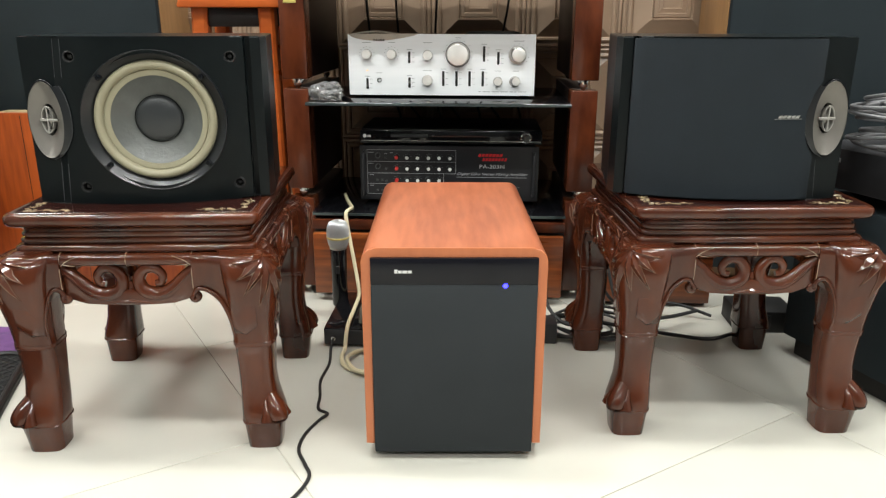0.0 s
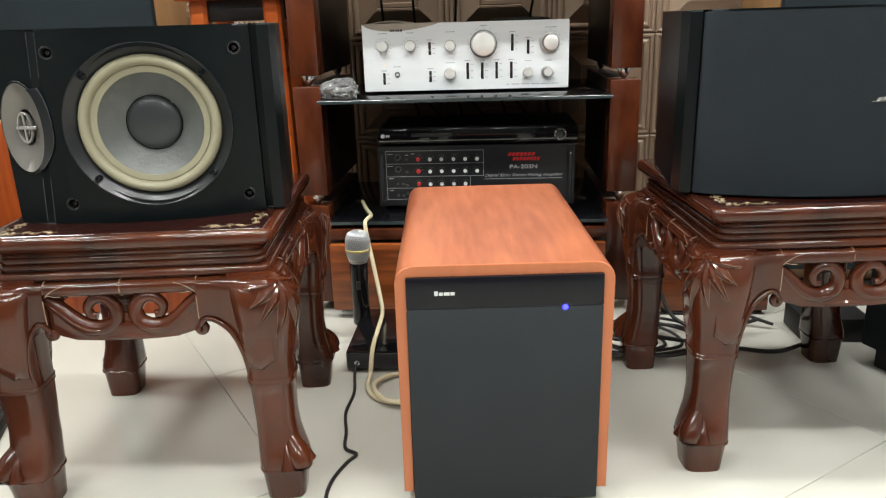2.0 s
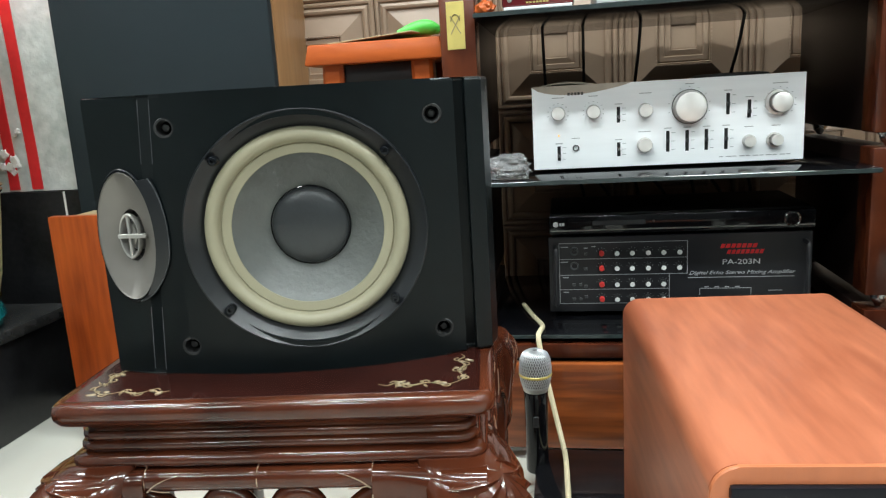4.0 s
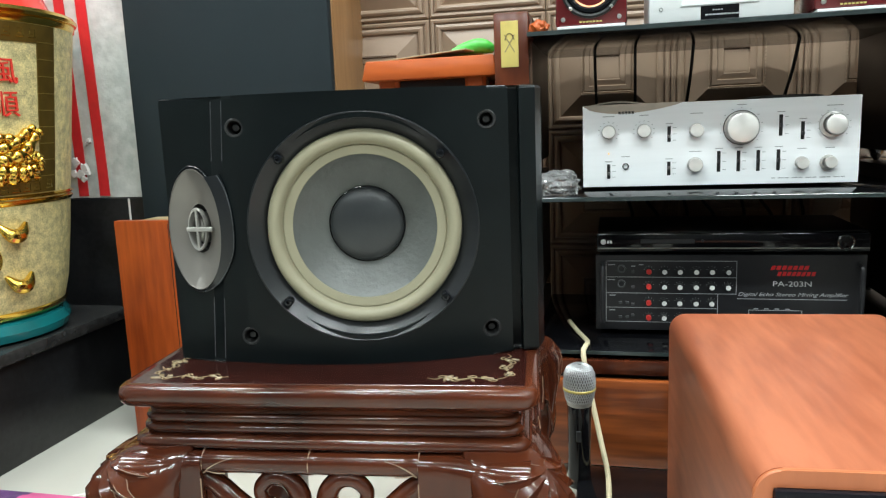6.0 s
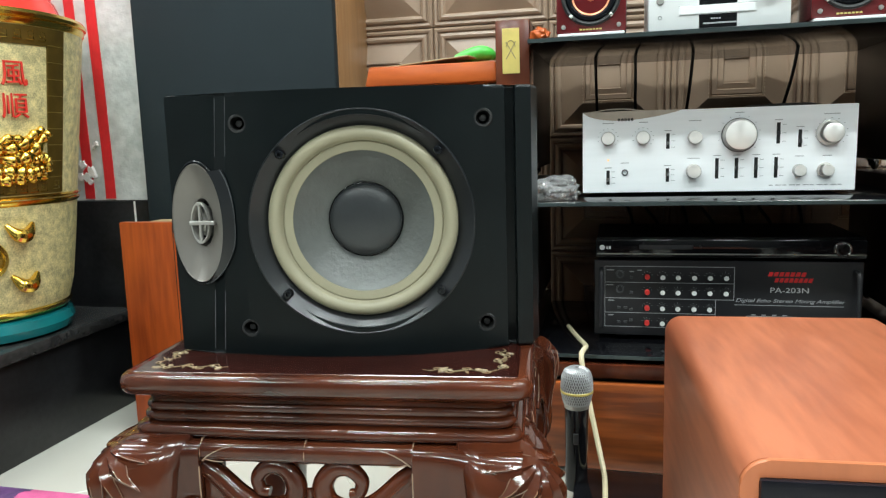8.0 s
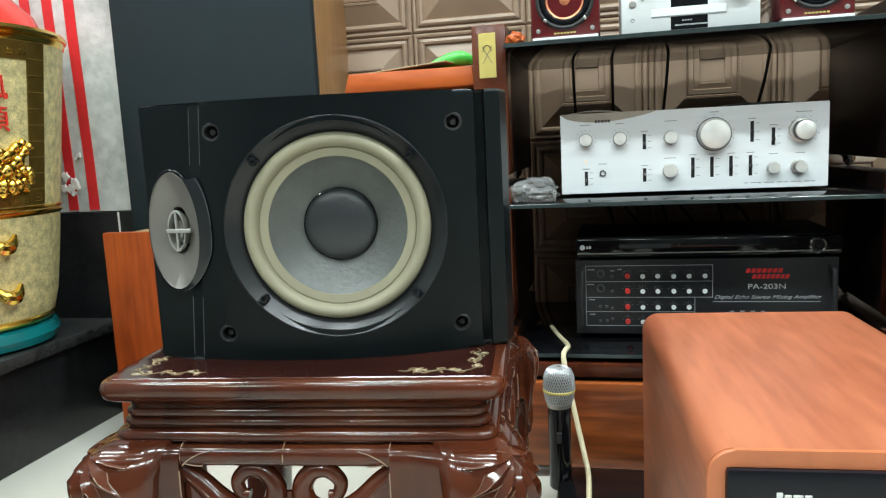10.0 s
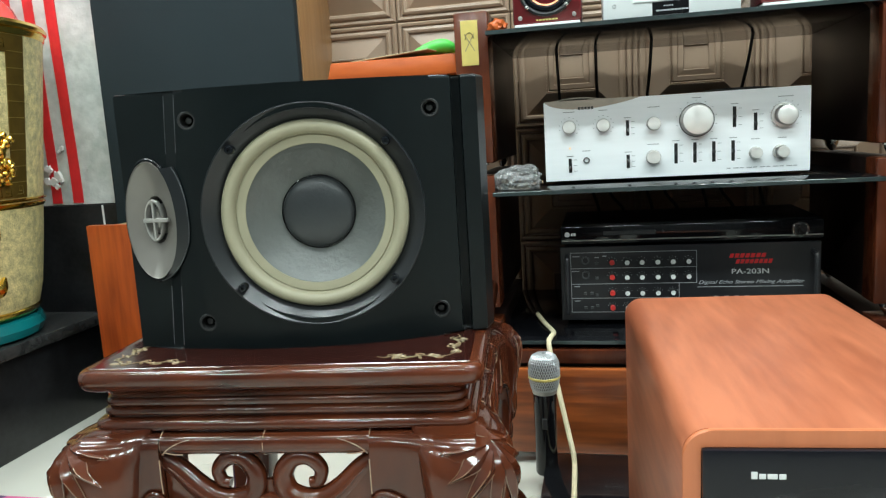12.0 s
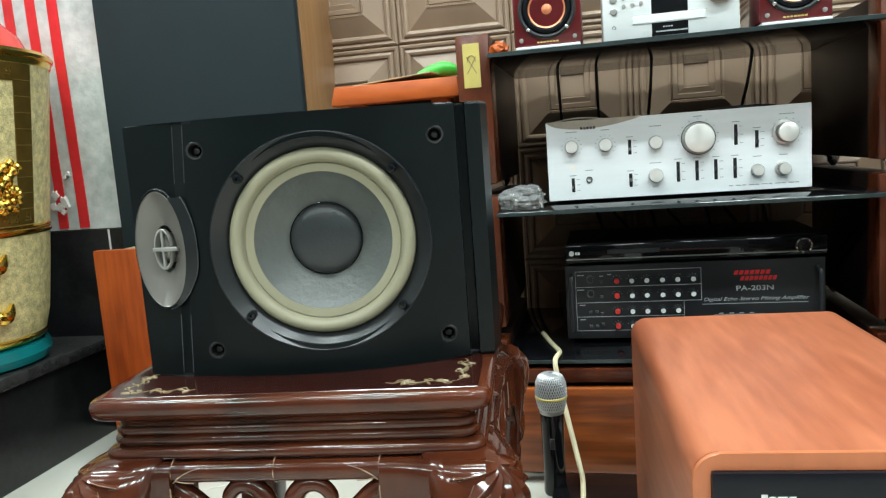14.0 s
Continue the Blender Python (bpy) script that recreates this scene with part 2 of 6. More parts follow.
def lathe(profile, seg=48, axis="Z", at=(0, 0, 0), bm=None, squash=1.0):
    """Turn (radius, height) pairs round an axis. Y: heights run along +y."""
    own = bmesh.new()
    rings = []
    for r, h in profile:
        if r < 1e-6:
            rings.append([own.verts.new((0, 0, h))])
        else:
            rings.append([own.verts.new((r * math.cos(2 * math.pi * i / seg), squash * r * math.sin(2 * math.pi * i / seg), h)) for i in range(seg)])
    for a, b in zip(rings, rings[1:]):
        for i in range(seg):
            j = (i + 1) % seg
            if len(a) == 1 and len(b) == 1:
                continue
            if len(a) == 1:
                own.faces.new((a[0], b[i], b[j]))
            elif len(b) == 1:
                own.faces.new((a[i], a[j], b[0]))
            else:
                own.faces.new((a[i], a[j], b[j], b[i]))
    if axis == "Y":
        bmesh.ops.rotate(own, verts=own.verts, cent=(0, 0, 0), matrix=Matrix.Rotation(radians(-90), 3, "X"))
    elif axis == "X":
        bmesh.ops.rotate(own, verts=own.verts, cent=(0, 0, 0), matrix=Matrix.Rotation(radians(90), 3, "Y"))
    bmesh.ops.translate(own, verts=own.verts, vec=at)
    return merge(bm, own)


def prism(outline, z0, z1, bevel=0.0, seg=2, bm=None):
    """A flat outline in x, y raised from z0 to z1."""
    own = bmesh.new()
    lo = [own.verts.new((x, y, z0)) for x, y in outline]
    hi = [own.verts.new((x, y, z1)) for x, y in outline]
    n = len(outline)
    caps = [own.faces.new(lo), own.faces.new(hi)]
    for i in range(n):
        own.faces.new((lo[i], lo[(i + 1) % n], hi[(i + 1) % n], hi[i]))
    if bevel:
        edges = list({e for f in caps for e in f.edges})
        bmesh.ops.bevel(own, geom=edges, offset=bevel, segments=seg, profile=0.5, affect="EDGES")
    return merge(bm, own)


def smooth_path(points, per=8):
    """Catmull-Rom through the points."""
    p = [Vector(q) for q in points]
    p = [p[0] * 2 - p[1]] + p + [p[-1] * 2 - p[-2]]
    out = []
    for i in range(1, len(p) - 2):
        for k in range(per):
            t = k / per
            a, b, c, d = p[i - 1], p[i], p[i + 1], p[i + 2]
            out.append(0.5 * (2 * b + (c - a) * t + (2 * a - 5 * b + 4 * c - d) * t * t + (3 * b - a - 3 * c + d) * t ** 3))
    out.append(p[-2])
    return out


def sweep(path, radius, seg=10, flat=1.0, up=(0, 0, 1), bm=None, square=0.0):
    """A tube along a path; radius a number or a function of 0..1; flat squeezes it along up; square makes it boxy."""
    own = bmesh.new()
    n = len(path)
    rings = []
    upv = Vector(up)
    for i, p in enumerate(path):
        d = (path[min(i + 1, n - 1)] - path[max(i - 1, 0)]).normalized()
        side = d.cross(upv)
        side = side.normalized() if side.length > 1e-4 else Vector((1, 0, 0))
        nrm = side.cross(d).normalized()
        r = radius(i / (n - 1)) if callable(radius) else radius
        ring = []
        for k in range(seg):
            a = 2 * math.pi * (k + 0.5) / seg
            c, s = math.cos(a), math.sin(a)
            if square:
                q = (abs(c) ** (2 / (1 - square) ) + abs(s) ** (2 / (1 - square))) ** (-(1 - square) / 2)
                c, s = c * q, s * q
            ring.append(own.verts.new(p + side * (r * c) + nrm * (r * flat * s)))
        rings.append(ring)
    for a, b in zip(rings, rings[1:]):
        for k in range(seg):
            own.faces.new((a[k], a[(k + 1) % seg], b[(k + 1) % seg], b[k]))
    own.faces.new(rings[0])
    own.faces.new(rings[-1])
    return merge(bm, own)


def cable(name, points, radius, mat, label, per=8, parent=None):
    ob = part(name, sweep(smooth_path(points, per), radius, 8), mat, parent)
    return tagged(ob, label, "cable")


def turned(bm, m):
    bmesh.ops.transform(bm, matrix=m, verts=bm.verts)
    return bm


def carved(bm, cutters):
    """bm less the cutters, all closed meshes."""
    me = bpy.data.meshes.new("tmp")
    bmesh.ops.recalc_face_normals(bm, faces=bm.faces)
    bm.to_mesh(me)
    bm.free()
    ob = new("tmp", me)
    cuts = []
    for c in cutters:
        cm = bpy.data.meshes.new("tmp_cut")
        bmesh.ops.recalc_face_normals(c, faces=c.faces)
        c.to_mesh(cm)
        c.free()
        co = new("tmp_cut", cm)
        cuts.append(co)
        md = ob.modifiers.new("cut", "BOOLEAN")
        md.object, md.operation, md.solver = co, "DIFFERENCE", "EXACT"
    bpy.context.view_layer.update()
    got = bpy.data.meshes.new_from_object(ob.evaluated_get(bpy.context.evaluated_depsgraph_get()))
    out = bmesh.new()
    out.from_mesh(got)
    bpy.data.meshes.remove(got)
    for o in (ob, *cuts):
        d = o.data
        bpy.data.objects.remove(o)
        bpy.data.meshes.remove(d)
    return out


def lettering(name, body, size, mat, parent, m, depth=0.0004, shear=0.0, width=None):
    """Raised writing in the built-in font, centred; reads along local x, faces local z before m."""
    cu = bpy.data.curves.new("tmp", "FONT")
    cu.body, cu.size, cu.extrude, cu.shear = body, size, depth, shear
    cu.align_x, cu.align_y = "CENTER", "CENTER"
    ob = new("tmp", cu)
    bpy.context.view_layer.update()
    me = bpy.data.meshes.new_from_object(ob.evaluated_get(bpy.context.evaluated_depsgraph_get()))
    bpy.data.objects.remove(ob)
    bpy.data.curves.remove(cu)
    me.materials.clear()
    me.materials.append(mat)
    if width and len(me.vertices):
        xs = [v.co.x for v in me.vertices]
        k = width / (max(xs) - min(xs))
        for v in me.vertices:
            v.co.x *= k
    o = new(name, me)
    o.parent = parent
    o.matrix_local = m
    return o


FACE = Matrix.Rotation(radians(90), 4, "X")      # lettering that faces -y


# ---- structure ----
WALL_Y = 2.25
t = part("floor", box(-2.6, 2.4, -3.0, WALL_Y, -0.10, FLOOR_Z - 0.0025, 0), M_GROUT)
floor = tagged(t, "grey grout bed under cream polished floor tiles", "floor", kind="structure")
tagged(part("ceiling", box(-2.6, 2.4, -3.0, WALL_Y + 0.1, CEILING_Z, CEILING_Z + 0.1, 0), M_CEIL), "white painted ceiling", "ceiling", kind="structure")
# unseen closing walls: pale sides fill the shade, dark south dims reflections
tagged(part("wall_east", box(2.4, 2.5, -3.0, WALL_Y + 0.1, -0.1, CEILING_Z, 0), M_SIDEWALL), "plain pale wall, unseen, added to fill the shade", "wall", kind="structure")
tagged(part("wall_west", box(-2.7, -2.6, -3.0, WALL_Y + 0.1, -0.1, CEILING_Z, 0), M_SIDEWALL), "plain pale wall, unseen, added to fill the shade", "wall", kind="structure")
tagged(part("wall_south", box(-2.6, 2.4, -3.1, -3.0, -0.1, CEILING_Z, 0), M_WALL), "plain dark wall, unseen, added to darken reflections", "wall", kind="structure")
wall_north = tagged(part("wall_north", box(-2.6, 2.4, WALL_Y, WALL_Y + 0.1, -0.1, CEILING_Z, 0), M_STUD),
                    "wall clad in bronze padded leather panels", "wall", kind="structure")

# altar corner: black granite ledge, black base course and white striped stone above it
tagged(part("wall_altar_base", box(-2.6, -1.168, 2.00, WALL_Y - 0.002, FLOOR_Z, 0.462, 0.002), M_GRANITE), "polished black granite base course", "wall", kind="structure")
altar_wall = tagged(part("wall_altar", box(-2.6, -1.168, 2.004, WALL_Y - 0.002, 0.464, CEILING_Z - 0.002, 0), M_SPECKLE),
                    "white speckled stone wall with red stripes", "wall", kind="structure")
for x, w in ((-1.80, 0.024), (-1.70, 0.024), (-1.60, 0.024), (-1.50, 0.024), (-1.385, 0.024), (-1.327, 0.024), (-1.272, 0.025)):
    b = bmesh.new()
    rows = 60
    vs = []
    for i in range(rows + 1):
        z = 0.468 + (CEILING_Z - 0.48) * i / rows
        e = 0.003 * noise.noise((x * 9, 0, z * 6))
        vs.append((b.verts.new((x - w / 2 + e - 0.018 * (z - 0.46), 2.0015, z)), b.verts.new((x + w / 2 + e * 0.6 - 0.018 * (z - 0.46), 2.0015, z))))
    for (p, q), (r, s) in zip(vs, vs[1:]):
        b.faces.new((p, q, s, r))
    ext = bmesh.ops.extrude_face_region(b, geom=b.faces[:])
    bmesh.ops.translate(b, verts=[v for v in ext["geom"] if isinstance(v, bmesh.types.BMVert)], vec=(0, 0.002, 0))
    part("stripe", b, M_REDTAPE, altar_wall)
JOINT_X = -1.212
rc = random.Random(21)
for x, z, r in ((-1.299, 0.592, 0.007), (-1.306, 0.585, 0.004), (-1.318, 0.532, 0.013), (-1.330, 0.518, 0.015), (-1.338, 0.545, 0.013), (-1.322, 0.508, 0.009), (-1.345, 0.520, 0.012), (-1.311, 0.520, 0.007)):
    n = 11
    b = bmesh.new()
    rim_ = [(r * rc.uniform(0.5, 1.1) * math.cos(2 * math.pi * k / n), r * rc.uniform(0.5, 1.2) * math.sin(2 * math.pi * k / n)) for k in range(n)]
    lo_ = [b.verts.new((x + u, 2.0035, z + v)) for u, v in rim_]
    hi_ = [b.verts.new((x + u * 0.8, 1.9985 - rc.uniform(0, 0.002), z + v * 0.8)) for u, v in rim_]
    b.faces.new(hi_)
    for k in range(n):
        b.faces.new((lo_[k], lo_[(k + 1) % n], hi_[(k + 1) % n], hi_[k]))
    bmesh.ops.recalc_face_normals(b, faces=b.faces[:])
    part("plaster_chip", b, M_CHIP, altar_wall)
part("joint", box(JOINT_X - 0.0022, JOINT_X + 0.0022, 1.9988, 2.001, 0.225, 0.461, 0), M_CHIP, bpy.data.objects["wall_altar_base"])
ledge = tagged(part("altar_ledge", box(-2.55, -1.25, 0.2, 1.998, FLOOR_Z, 0.190, 0.002), M_GRANITE), "polished black granite altar ledge", "ledge", kind="structure")
part("ledge_slab", box(-2.55, -1.235, 0.2, 1.998, 0.191, 0.216, 0.004), M_SLAB, ledge, "grey granite slab with its sheen put into the colour")


# ---- loudspeakers on the carved stools ----
SP_H = 0.248


def arc_front(u0, u1, sag, n=14):
    """Points of a shallow arc from (u0, 0) to (u1, 0), bulging to the front."""
    return [(u0 + (u1 - u0) * i / n, -sag * (1 - (2 * i / n - 1) ** 2)) for i in range(n + 1)]


def bookshelf_speaker(m, hand, grille_on, label):
    """hand 1: the slanted tweeter facet lies at -x; -1: mirrored."""
    root = empty("bookshelf_speaker", m)
    tagged(root, label, "speaker", "pair of bookshelf speakers")
    flip = Matrix.Diagonal((hand, 1, 1, 1))
    seam, right, sag = -0.1475, 0.119, 0.022
    front = arc_front(seam, right, sag)
    outline = front + [(right + 0.001, 0.014), (0.1285, 0.014), (0.1292, 0.001), (0.1440, 0.005), (0.152, 0.028), (0.147, 0.235), (0.135, 0.250),
                       (-0.175, 0.250), (-0.1990, 0.220), (-0.2020, 0.0150), (-0.1590, 0.0056)]
    nrm = Vector((-0.203, -0.979, 0)).normalized()
    along = Vector((-0.979, 0.203, 0)).normalized()
    tc = Vector((-0.1745, 0.0070, SP_H / 2 + 0.003))
    # the tweeter is an upright oval: local x along the facet, y up, z to the front
    oval = Matrix((-along, Vector((0, 0, 1)), nrm)).transposed().to_4x4() @ Matrix.Diagonal((0.47, 1, 1, 1))
    face = Matrix.Translation(tc) @ oval
    wc = Vector((-0.0145, -0.020, SP_H / 2 + 0.002))

    def slant(z):
        return 0.0085 * (2 * z / SP_H - 1)
    body = prism(outline, 0.0, SP_H, 0.0028)
    for v in body.verts:
        if -0.1625 < v.co.x < -0.1465 and v.co.y < 0.02:
            v.co.x += slant(v.co.z)
    hole = lathe([(0, -0.05), (0.0985, -0.05), (0.0985, 0.055), (0, 0.055)], 64, "Y", wc)
    dish = turned(lathe([(0, -0.022), (0.0575, -0.022), (0.0575, 0.05), (0, 0.05)], 48), face)
    cuts = [dish] if grille_on else [hole, dish]
    sock = [(-0.1275, 0.2195), (0.099, 0.2185), (0.099, 0.026), (-0.1275, 0.026)]
    if not grille_on:
        for u, z in sock:
            cuts.append(lathe([(0, -0.04), (0.0085, -0.04), (0.0085, 0.016), (0, 0.016)], 20, "Y", (u, 0, z)))
    part("cabinet", turned(carved(body, cuts), flip), M_VINYL, root, angle=8)
    # thin pale beads stand in for the gloss highlights along the seam bevel
    for u, v in ((seam + 0.0002, -0.0001), (-0.1588, 0.0054)):
        for lo, hi in ((0.004, 0.062), (0.190, SP_H - 0.004)):
            part("worn_edge", turned(sweep([Vector((u + slant(z), v, z)) for z in (lo, (lo + hi) / 2, hi)], 0.0004, 8), flip), M_GLINTGREY, root)
    # slanted tweeter
    house = lathe([(0.0575, -0.03), (0.0600, -0.03), (0.0600, 0.0010), (0.0592, 0.0016), (0.0580, 0.0016), (0.0575, 0.001), (0.0575, -0.03)], 56)
    ring = part("tweeter_housing", turned(turned(house, face), flip), M_GLOSSRING, root)
    cone = lathe([(0.0570, 0.002), (0.0565, 0.0028), (0.0555, 0.0015), (0.040, -0.0035), (0.0235, -0.0080), (0.0230, -0.0095), (0.0225, -0.021)], 56)
    part("tweeter_cone", turned(turned(cone, face), flip), M_TWEETER, root, "brushed silver tweeter cone")
    part("tweeter_recess", turned(turned(lathe([(0.0230, -0.0205), (0.010, -0.0205), (0, -0.0205)], 32), face), flip), M_RECESS, root)
    part("tweeter_dome", turned(turned(lathe([(0.0150, -0.020), (0.0140, -0.012), (0.0085, -0.0065), (0, -0.005)], 32), face), flip), M_SILVER, root)
    bars = lathe([(0.0150, -0.0090), (0.0195, -0.0075), (0.0205, -0.0020), (0.0195, -0.0008), (0.0178, -0.0012), (0.0150, -0.0090)], 36)
    bars = box(-0.0235, 0.0330, -0.0020, 0.0020, -0.0050, -0.0008, 0.0006, 1, bars)
    bars = box(-0.0025, 0.0025, -0.0190, 0.0190, -0.0050, -0.0010, 0.0004, 1, bars)
    part("tweeter_guard", turned(turned(bars, face), flip), M_SILVER, root, "silver cross guard over the tweeter")
    # the arched blade on the seam beside the tweeter
    blade = bmesh.new()
    rows, edge_path = [], []
    for k in range(29):
        t = k / 28
        a = radians(-78 + 134 * t)
        inner = Vector((0.0600 * math.cos(a), 0.0595 * math.sin(a)))
        wide = 0.0255 * min(1.0, t * 2.4) ** 0.8
        outer = inner + Vector((wide, 0.0015 * t))
        rows.append([blade.verts.new((p.x, p.y, z)) for p, z in ((inner, -0.012), (inner, 0.0062), (outer, 0.0044), (outer, -0.012))])
        edge_path.append(face @ Vector((outer.x, outer.y, 0.0044)))
    for p, q in zip(rows, rows[1:]):
        for i in range(4):
            blade.faces.new((p[i], p[(i + 1) % 4], q[(i + 1) % 4], q[i]))
    blade.faces.new(rows[0])
    blade.faces.new(rows[-1])
    blob = part("tweeter_blade", turned(blade, flip @ face), M_SATIN, root, "curved black blade beside the tweeter")
    # pale bead for the highlight on the blade's outer edge
    part("worn_edge", turned(sweep(edge_path, 0.0006, 6), flip), M_GLINTGREY, blob)
    if grille_on:
        gr = arc_front(seam - 0.004, right + 0.0085, sag, 18)
        gout = [(u, v - 0.011) for u, v in gr] + [(u, v - 0.0012) for u, v in reversed(gr)]
        g = prism(gout, 0.004, SP_H - 0.003, 0.0015)
        notch = turned(lathe([(0, -0.05), (0.0640, -0.05), (0.0640, 0.08), (0, 0.08)], 56), Matrix.Translation(tc - along * 0.008) @ oval @ Matrix.Diagonal((1.25, 1, 1, 1)))
        gob = part("grille", turned(carved(g, [notch]), flip), M_GRILLE, root, "black cloth grille with a small silver badge")
        bd = bmesh.new()
        for k in range(5):
            box(-0.0185 + k * 0.0068 + 0.002, -0.0185 + k * 0.0068 + 0.0078, -0.0006, 0.0006, -0.0022, 0.0022, 0.0003, 1, bd)
        box(-0.022, 0.022, -0.0004, 0.0004, -0.0036, -0.0027, 0.0002, 1, bd)
        for v in bd.verts:
            v.co.x += v.co.z * 0.5
        bad = part("badge", bd, M_CHROME, gob, "silver bar badge")
        bad.matrix_local = pose(hand * -0.106, -0.0238, 0.132, 0, 0, hand * -12.5)
        return root
    w = lathe([(0.1044, 0.012), (0.1044, -0.0012), (0.1040, -0.0020), (0.1032, -0.0022), (0.1025, -0.0016), (0.0905, 0.0096), (0.0893, 0.0104), (0.0886, 0.018)], 80, "Y", wc)
    part("woofer_trim_ring", turned(w, flip), M_SATIN, root, "satin black trim ring")
    roll = [(0.0889, 0.0125)] + [(0.0822 + 0.0067 * math.cos(a), 0.0115 - 0.0080 * math.sin(a)) for a in [math.pi * i / 12 for i in range(13)]] + [(0.0748, 0.0122), (0.0740, 0.0112), (0.0700, 0.0116), (0.0664, 0.0124), (0.0656, 0.0140)]
    sur = part("woofer_surround", turned(lathe(roll, 80, "Y", wc), flip), M_SURROUND, root, "khaki foam roll surround")
    cn = [(0.0660, 0.0128)] + [(0.066 - 0.031 * k / 8, 0.0128 + 0.0215 * (k / 8) ** 0.85) for k in range(1, 9)]
    part("woofer_cone", turned(lathe(cn, 80, "Y", wc), flip), M_CONE, root, "dark grey paper cone")
    cap = [(0.0352, 0.0338), (0.0345, 0.0315)] + [(0.0345 * math.cos(a), 0.0315 - 0.0085 * math.sin(a)) for a in [math.pi / 2 * k / 9 for k in range(1, 10)]] + [(0, 0.0230)]
    part("dust_cap", turned(lathe(cap, 56, "Y", wc), flip), M_CAP, root, "domed grey dust cap")
    glue = lathe([(0.0352 + 0.0010 * math.cos(a), 0.0332 + 0.0010 * math.sin(a)) for a in [2 * math.pi * k / 8 for k in range(9)]], 72, "Y", wc)
    for v in glue.verts:
        v.co.y += 0.0005 * noise.noise(v.co * 900)
    part("glue_bead", turned(glue, flip), M_PIANO, root)
    for a in (42, 138, 222, 318):
        sx, sz = wc.x + 0.0962 * math.cos(radians(a)), wc.z + 0.0962 * math.sin(radians(a))
        sc = carved(lathe([(0, 0.004), (0.0042, 0.004), (0.0042, -0.0042), (0.0034, -0.0055), (0, -0.0058)], 18, "Y", (sx, wc.y, sz)),
                    [lathe([(0, -0.01), (0.0017, -0.01), (0.0017, -0.003), (0, -0.003)], 6, "Y", (sx, wc.y, sz))])
        part("screw", turned(sc, flip), M_GLOSSRING, root, "black socket screw")
    for u, z in sock:
        v = -sag * (1 - (2 * (u - seam) / (right - seam) - 1) ** 2)
        gs = lathe([(0.0084, 0.012), (0.0090, 0.0), (0.0082, -0.0012), (0.0066, -0.0010), (0.0060, 0.001), (0.0052, 0.012)], 24, "Y", (u, v + 0.001, z))
        gs = lathe([(0.0035, 0.013), (0.0030, 0.006), (0, 0.0055)], 12, "Y", (u, v, z), gs)
        part("grille_socket", turned(gs, flip), M_RUBBER, root, "round black grille socket")
    return root


STOOL_L, STOOL_R = pose(-0.421, 1.304, 0, 0, 0, 5.5), pose(0.518, 1.406, 0, 0, 0, 4.5)
STOOL_TOP = 0.3765
bookshelf_speaker(pose(-0.3685, 1.2125, STOOL_TOP + 0.0005, 0, 0, 12.4), 1, False,
                  "black bookshelf speaker with bare khaki-rimmed woofer on a carved stool")
bookshelf_speaker(pose(0.4695, 1.290, STOOL_TOP + 0.0005, 0, 0, -4.5), -1, True,
                  "black bookshelf speaker with its cloth grille on, on a carved stool")


# ---- carved rosewood stools ----
def ring_frame(half_out, profile, bm=None):
    """A square moulding: profile of (offset outwards, z) pairs from the outside top to the bottom, closed across the middle."""
    own = bmesh.new()
    rings = []
    r = 0.016
    for off, z in profile:
        h = half_out + off
        ring = []
        for cx, cy, a0 in ((1, 1, 0), (-1, 1, 90), (-1, -1, 180), (1, -1, 270)):
            for k in range(5):
                a = radians(a0 + 22.5 * k)
                ring.append(own.verts.new((cx * (h - r) + r * math.cos(a), cy * (h - r) + r * math.sin(a), z)))
        rings.append(ring)
    n = len(rings[0])
    for a, b in zip(rings, rings[1:]):
        for i in range(n):
            own.faces.new((a[i], a[(i + 1) % n], b[(i + 1) % n], b[i]))
    own.faces.new(rings[0])
    own.faces.new(rings[-1])
    return merge(bm, own)


def leaf(length, width, thick):
    """A pointed carved blade along +y in the xy plane, ridge up +z."""
    own = bmesh.new()
    n = 7
    ridge, lft, rgt = [], [], []
    for i in range(n + 1):
        t = i / n
        w = width * math.sin(math.pi * t ** 0.7) * 0.5 + 0.0002
        ridge.append(own.verts.new((0, length * t, thick * math.sin(math.pi * min(1, t + 0.08)) + 0.0003)))
        lft.append(own.verts.new((-w, length * t, -0.001)))
        rgt.append(own.verts.new((w, length * t, -0.001)))
    for i in range(n):
        own.faces.new((lft[i], ridge[i], ridge[i + 1], lft[i + 1]))
        own.faces.new((ridge[i], rgt[i], rgt[i + 1], ridge[i + 1]))
    return own


def scroll(cx, cz, r0, turns, hand, start, n=44):
    pts = []
    for i in range(n + 1):
        t = i / n
        a = start + hand * turns * 2 * math.pi * t
        r = r0 * (1 - 0.80 * t)
        pts.append(Vector((cx + r * math.cos(a), 0, cz + r * math.sin(a))))
    return pts


LEG_KEYS = [(0.320, 0.150, 0.033), (0.311, 0.158, 0.038), (0.292, 0.167, 0.0410), (0.265, 0.1690, 0.0400), (0.235, 0.1680, 0.0365), (0.205, 0.1670, 0.0325), (0.177, 0.1660, 0.0305),
            (0.1715, 0.166, 0.0316), (0.166, 0.166, 0.0298), (0.140, 0.1655, 0.0280), (0.110, 0.1660, 0.0270), (0.085, 0.1675, 0.0280),
            (0.062, 0.1710, 0.0308), (0.050, 0.1730, 0.0325), (0.042, 0.1735, 0.0330), (0.037, 0.1735, 0.0312), (0.016, 0.173, 0.0288), (FLOOR_Z, 0.1725, 0.0265)]
SQ = 4.2        # how square the legs are in section


